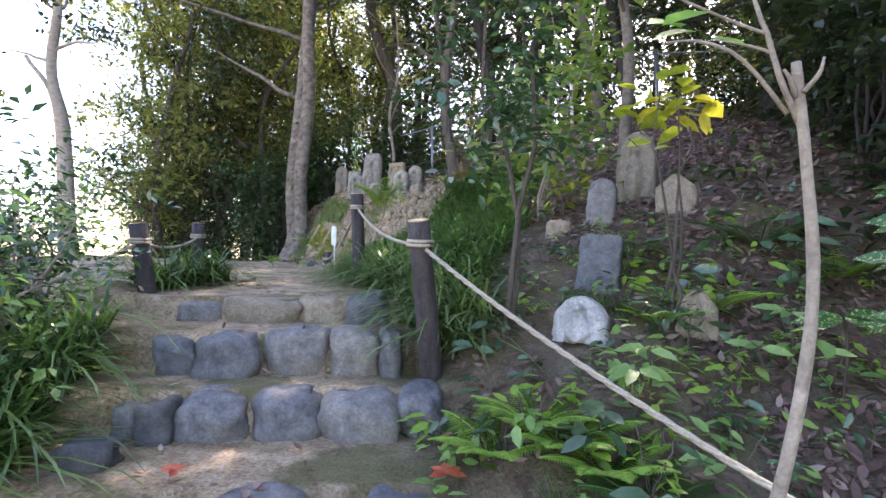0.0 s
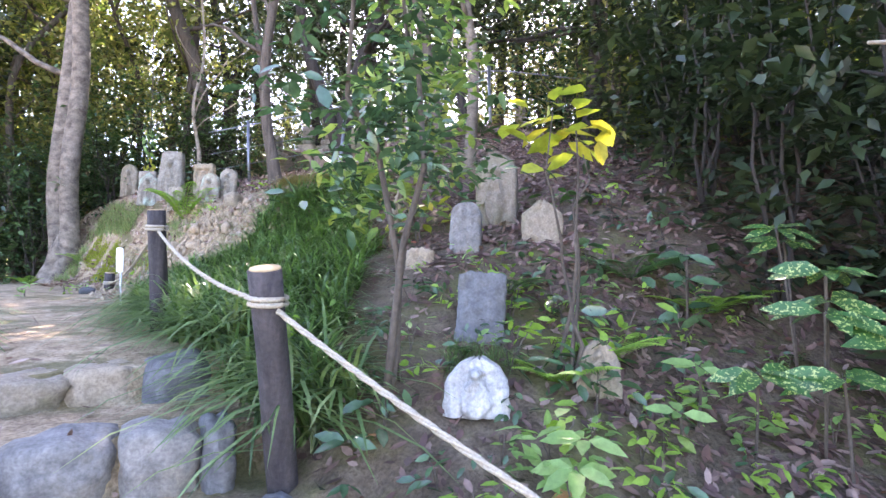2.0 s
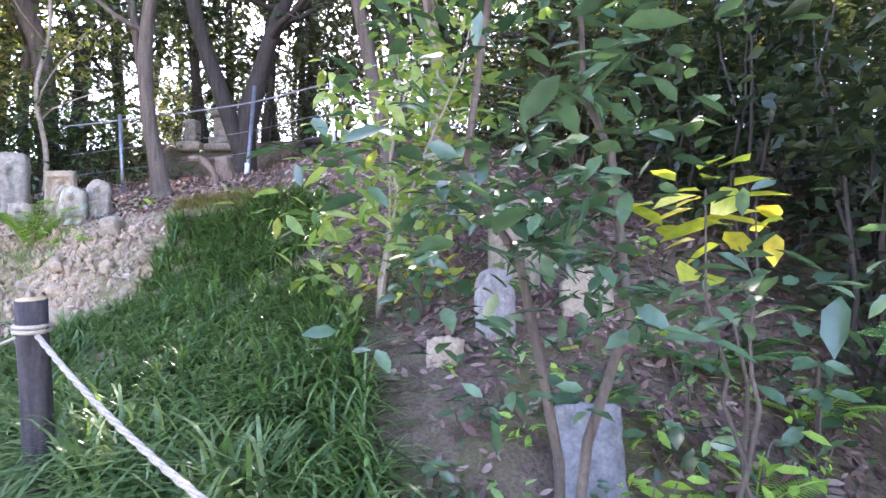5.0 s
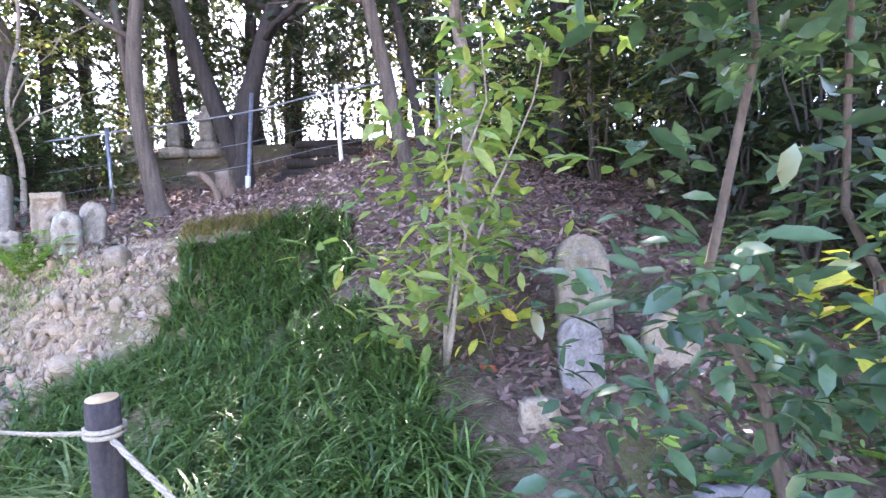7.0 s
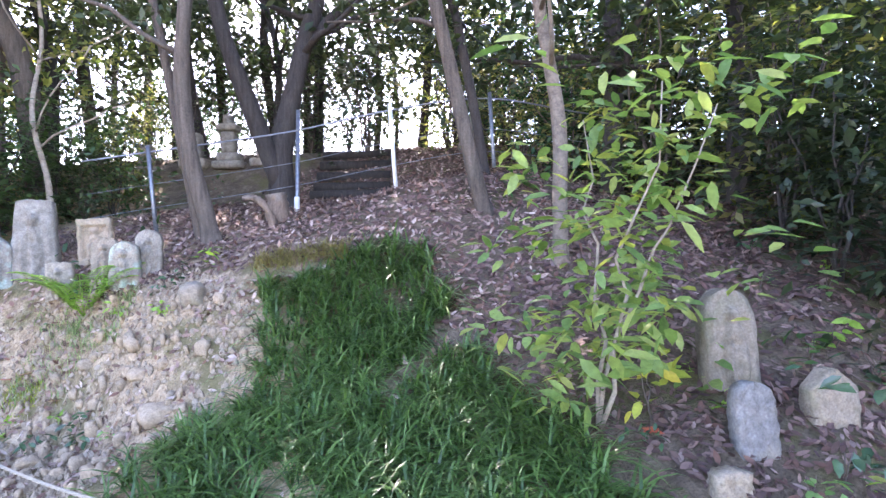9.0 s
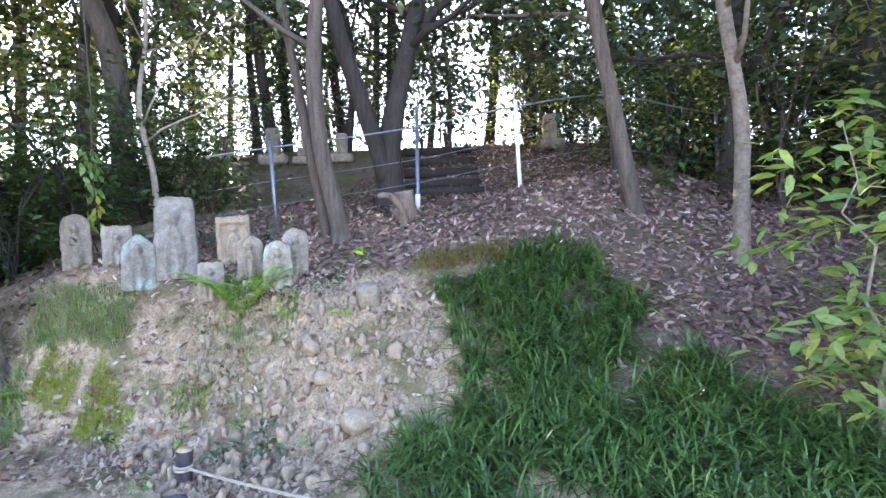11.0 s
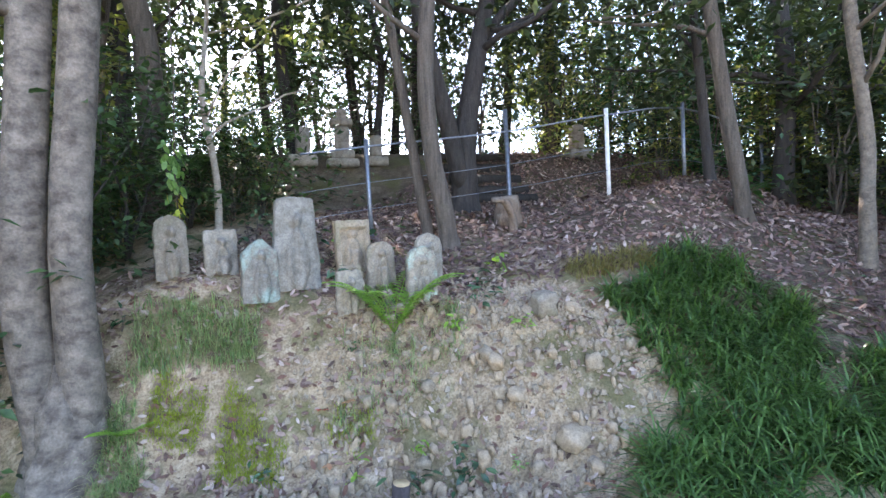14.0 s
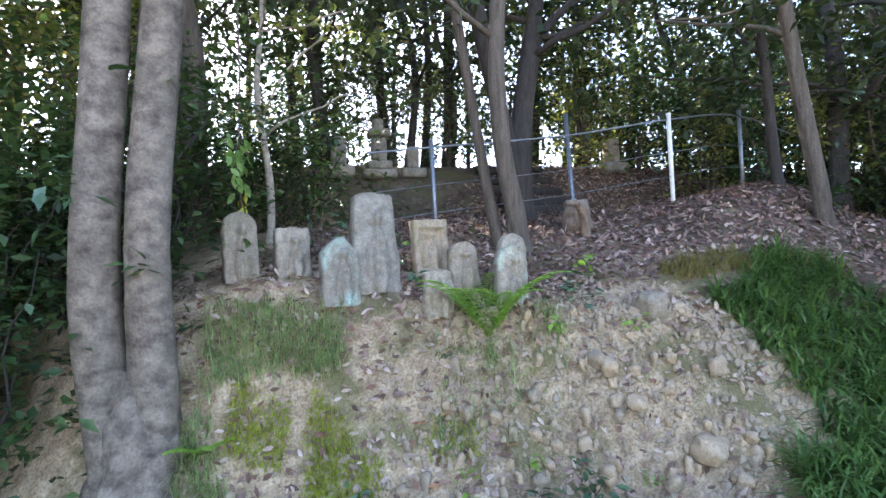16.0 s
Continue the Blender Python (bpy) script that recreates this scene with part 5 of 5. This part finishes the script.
fallen("brown and pinkish dead leaves covering the slope", 17000, 1, (-2.2, 4.8, 0.8, 8.8), lambda x, y: litter_chance(x, y) * (0 if x > 0.1 and y < 4.7 else 1), 0.055)
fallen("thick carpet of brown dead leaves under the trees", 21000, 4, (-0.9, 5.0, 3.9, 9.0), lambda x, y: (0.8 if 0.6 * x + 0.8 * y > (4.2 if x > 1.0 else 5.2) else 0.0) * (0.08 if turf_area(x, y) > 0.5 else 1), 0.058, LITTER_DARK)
fallen("dark brown dead leaves on the right-hand slope", 14000, 5, (0.1, 4.0, 0.6, 4.8), litter_chance, 0.052, LITTER_DARK)
fallen("scattered dead leaves on the earth steps", 170, 2, (-1.6, 0.1, 1.2, 4.0), lambda x, y: 0.7 if -1.35 < edge_offset(x, y)[0] < 0 else 0, 0.05)
for k, (x, y, s, mat, col) in enumerate([(0.45, 1.62, 0.1, RED_LEAF, "red"), (-0.34, 1.55, 0.08, RED_LEAF, "red"), (0.59, 2.22, 0.07, ORANGE_LEAF, "orange"), (0.43, 1.98, 0.05, ORANGE_LEAF, "orange"), (1.06, 3.62, 0.08, RED_LEAF, "red"), (-1.28, 6.98, 0.09, ORANGE_LEAF, "orange"), (-1.2, 7.15, 0.08, RED_LEAF, "red"), (-1.08, 7.05, 0.09, ORANGE_LEAF, "orange"), (-1.5, 6.8, 0.07, ORANGE_LEAF, "orange"), (1.07, 1.84, 0.09, ORANGE_LEAF, "orange"), (-0.62, 5.75, 0.06, ORANGE_LEAF, "orange"), (-0.93, 6.75, 0.07, ORANGE_LEAF, "orange")]):
    rng = np.random.default_rng(k)
    n = 5
    a = np.linspace(0, 2 * math.pi, n, endpoint=False) * 0.72
    way = np.stack([np.cos(a), np.sin(a), 0 * a + 0.12], 1)
    L = np.full(n, s * 0.6)
    me = patterned("fallen_leaf", leaf_blocks(np.zeros((n, 3)), way, np.tile([0, 0, 1.0], (n, 1)), L, L * 0.6, True), LEAF8, mat)
    thing("fallen_leaf", f"single {col} autumn leaf lying on the ground", "leaf", Matrix.Translation(at_ground(x, y, -0.03)) @ pose(0, 0, 0, 10, 5, 77 * k), me, "fallen autumn leaves")


# ---- fence, stumps, graves and the house below ----
fence = thing("boundary_fence", "rail fence with white-painted posts before the bank", "fence")
fence_posts = [(-0.1, 7.9), (1.75, 6.62), (2.65, 6.2), (3.8, 5.7)]
for k, (x, y) in enumerate(fence_posts):
    b = at_ground(x, y, 0.1)
    v, f = tube([b, b + Vector((-0.02, 0, 0.4)), b + Vector((-0.04, 0, 0.92))], [0.02, 0.02, 0.02], 8)
    part("post", mesh_of("post", v, f, WHITE_PAINT if k == 1 else STEEL), fence, "peeling white-painted post" if k == 1 else "")
b = at_ground(1.0, 7.24, 0.1)
v, f = tube([b, b + Vector((0.02, 0.02, 0.22)), b + Vector((0.1, 0.1, 1.1))], [0.022, 0.021, 0.02], 8)
part("post", mesh_of("post", v, f, STEEL), fence)
v, f = tube([b + Vector((0, 0, 0.08)), b + Vector((0.014, 0.014, 0.24))], [0.026, 0.026], 8)
part("sleeve", mesh_of("sleeve", v, f, WHITE_PAINT), fence, "white-painted foot of the leaning post")
rail = [at_ground(x, y) + Vector((-0.04, 0, 0.76)) for x, y in [(-0.6, 8.1)] + fence_posts[:1] + [(1.0, 7.26)] + fence_posts[1:] + [(5.4, 5.1)]]
v, f = tube(spline(rail, 40), [0.008] * 40, 6)
part("rail", mesh_of("rail", v, f, STEEL), fence)
for dz in (0.3, 0.52):
    v, f = tube(spline([p - Vector((0, 0, dz)) for p in rail], 40), [0.003] * 40, 4)
    part("wire", mesh_of("wire", v, f, STEEL), fence)


def stump(label, guide, radii, seed):
    v, f = tube(spline(guide, 14), [radii[0] + (radii[1] - radii[0]) * k / 13 for k in range(14)], 12, 0.5, seed, 0.12)
    thing("tree_stump", label, "stump", me=mesh_of("tree_stump", v, f, ROT_WOOD))


s = at_ground(0.78, 7.12)
stump("rotten brown tree stump on leaf litter", [s + Vector((0, 0, -0.1)), s + Vector((0.0, 0, 0.1)), s + Vector((-0.02, 0, 0.24))], (0.12, 0.085), 1)
s = at_ground(0.64, 7.0)
stump("bent bare grey root beside a rotten stump", [s + Vector((0.05, 0, -0.1)), s + Vector((0.02, 0, 0.12)), s + Vector((-0.1, 0.0, 0.26)), s + Vector((-0.2, 0.05, 0.27))], (0.04, 0.022), 2)


def grave(label, x, y, w, tall, tiers):
    ob = thing("gravestone", label, "gravestone", Matrix.Translation(at_ground(x, y, 0.05)) @ pose(0, 0, 0, 0, 0, -35), group="gravestones on the ridge")
    z = 0.0
    for k, (ww, hh) in enumerate(tiers):
        me = rough_block(w * ww, w * ww, tall * hh, 8, 0.02, k, 3)
        me.materials.append(GREY_STONE)
        part("tier", me, ob, "", pose(0, 0, z))
        z += tall * hh * 0.99


grave("tiered grey stone grave tower on the ridge", 1.12, 9.8, 0.34, 0.75, [(1.2, 0.15), (0.9, 0.15), (0.55, 0.4), (0.8, 0.12), (0.35, 0.18)])
grave("grey stone gravestone on a plinth", 0.75, 10.1, 0.3, 0.5, [(1.2, 0.3), (0.6, 0.7)])
grave("grey stone gravestone on a plinth", 0.2, 10.4, 0.3, 0.45, [(1.2, 0.3), (0.6, 0.7)])
grave("grey stone gravestone on a plinth", 1.5, 9.6, 0.26, 0.4, [(1.2, 0.3), (0.6, 0.7)])
grave("grey stone gravestone on a plinth", 3.9, 8.0, 0.3, 0.5, [(1.2, 0.3), (0.6, 0.7)])

log_steps = thing("log_steps", "dark timber steps climbing the far bank", "steps", kind="structure")
for k in range(5):
    c = Vector((2.0 + 0.14 * k, 8.05 + 0.2 * k, 0))
    a, b = c + Vector((-0.4, 0.25, 0)), c + Vector((0.4, -0.25, 0))
    z = height(c.x, c.y) + 0.05
    v, f = tube([Vector((a.x, a.y, z)), Vector((b.x, b.y, z))], [0.06, 0.06], 10, 0.1, k)
    part("log", mesh_of("log", v, f, BARK_DARK), log_steps)

house = thing("house", "distant house with blue-grey tiled roof in the valley", "house", pose(-21.5, 24, -4, 0, 0, 35))
bm = bmesh.new()
bmesh.ops.create_cube(bm, size=1)
for q in bm.verts:
    q.co = Vector((q.co.x * 9, q.co.y * 6, q.co.z * 2.6 + 1.3))
me = bpy.data.meshes.new("wall")
bm.to_mesh(me)
bm.free()
me.materials.append(PLASTER)
part("wall", me, house)
part("roof", mesh_of("roof", [(-5, -3.6, 2.5), (5, -3.6, 2.5), (5, 3.6, 2.5), (-5, 3.6, 2.5), (-5, 0, 4.3), (5, 0, 4.3)], [(0, 1, 5, 4), (2, 3, 4, 5), (0, 4, 3), (1, 2, 5), (3, 2, 1, 0)], ROOF_TILE, False), house)
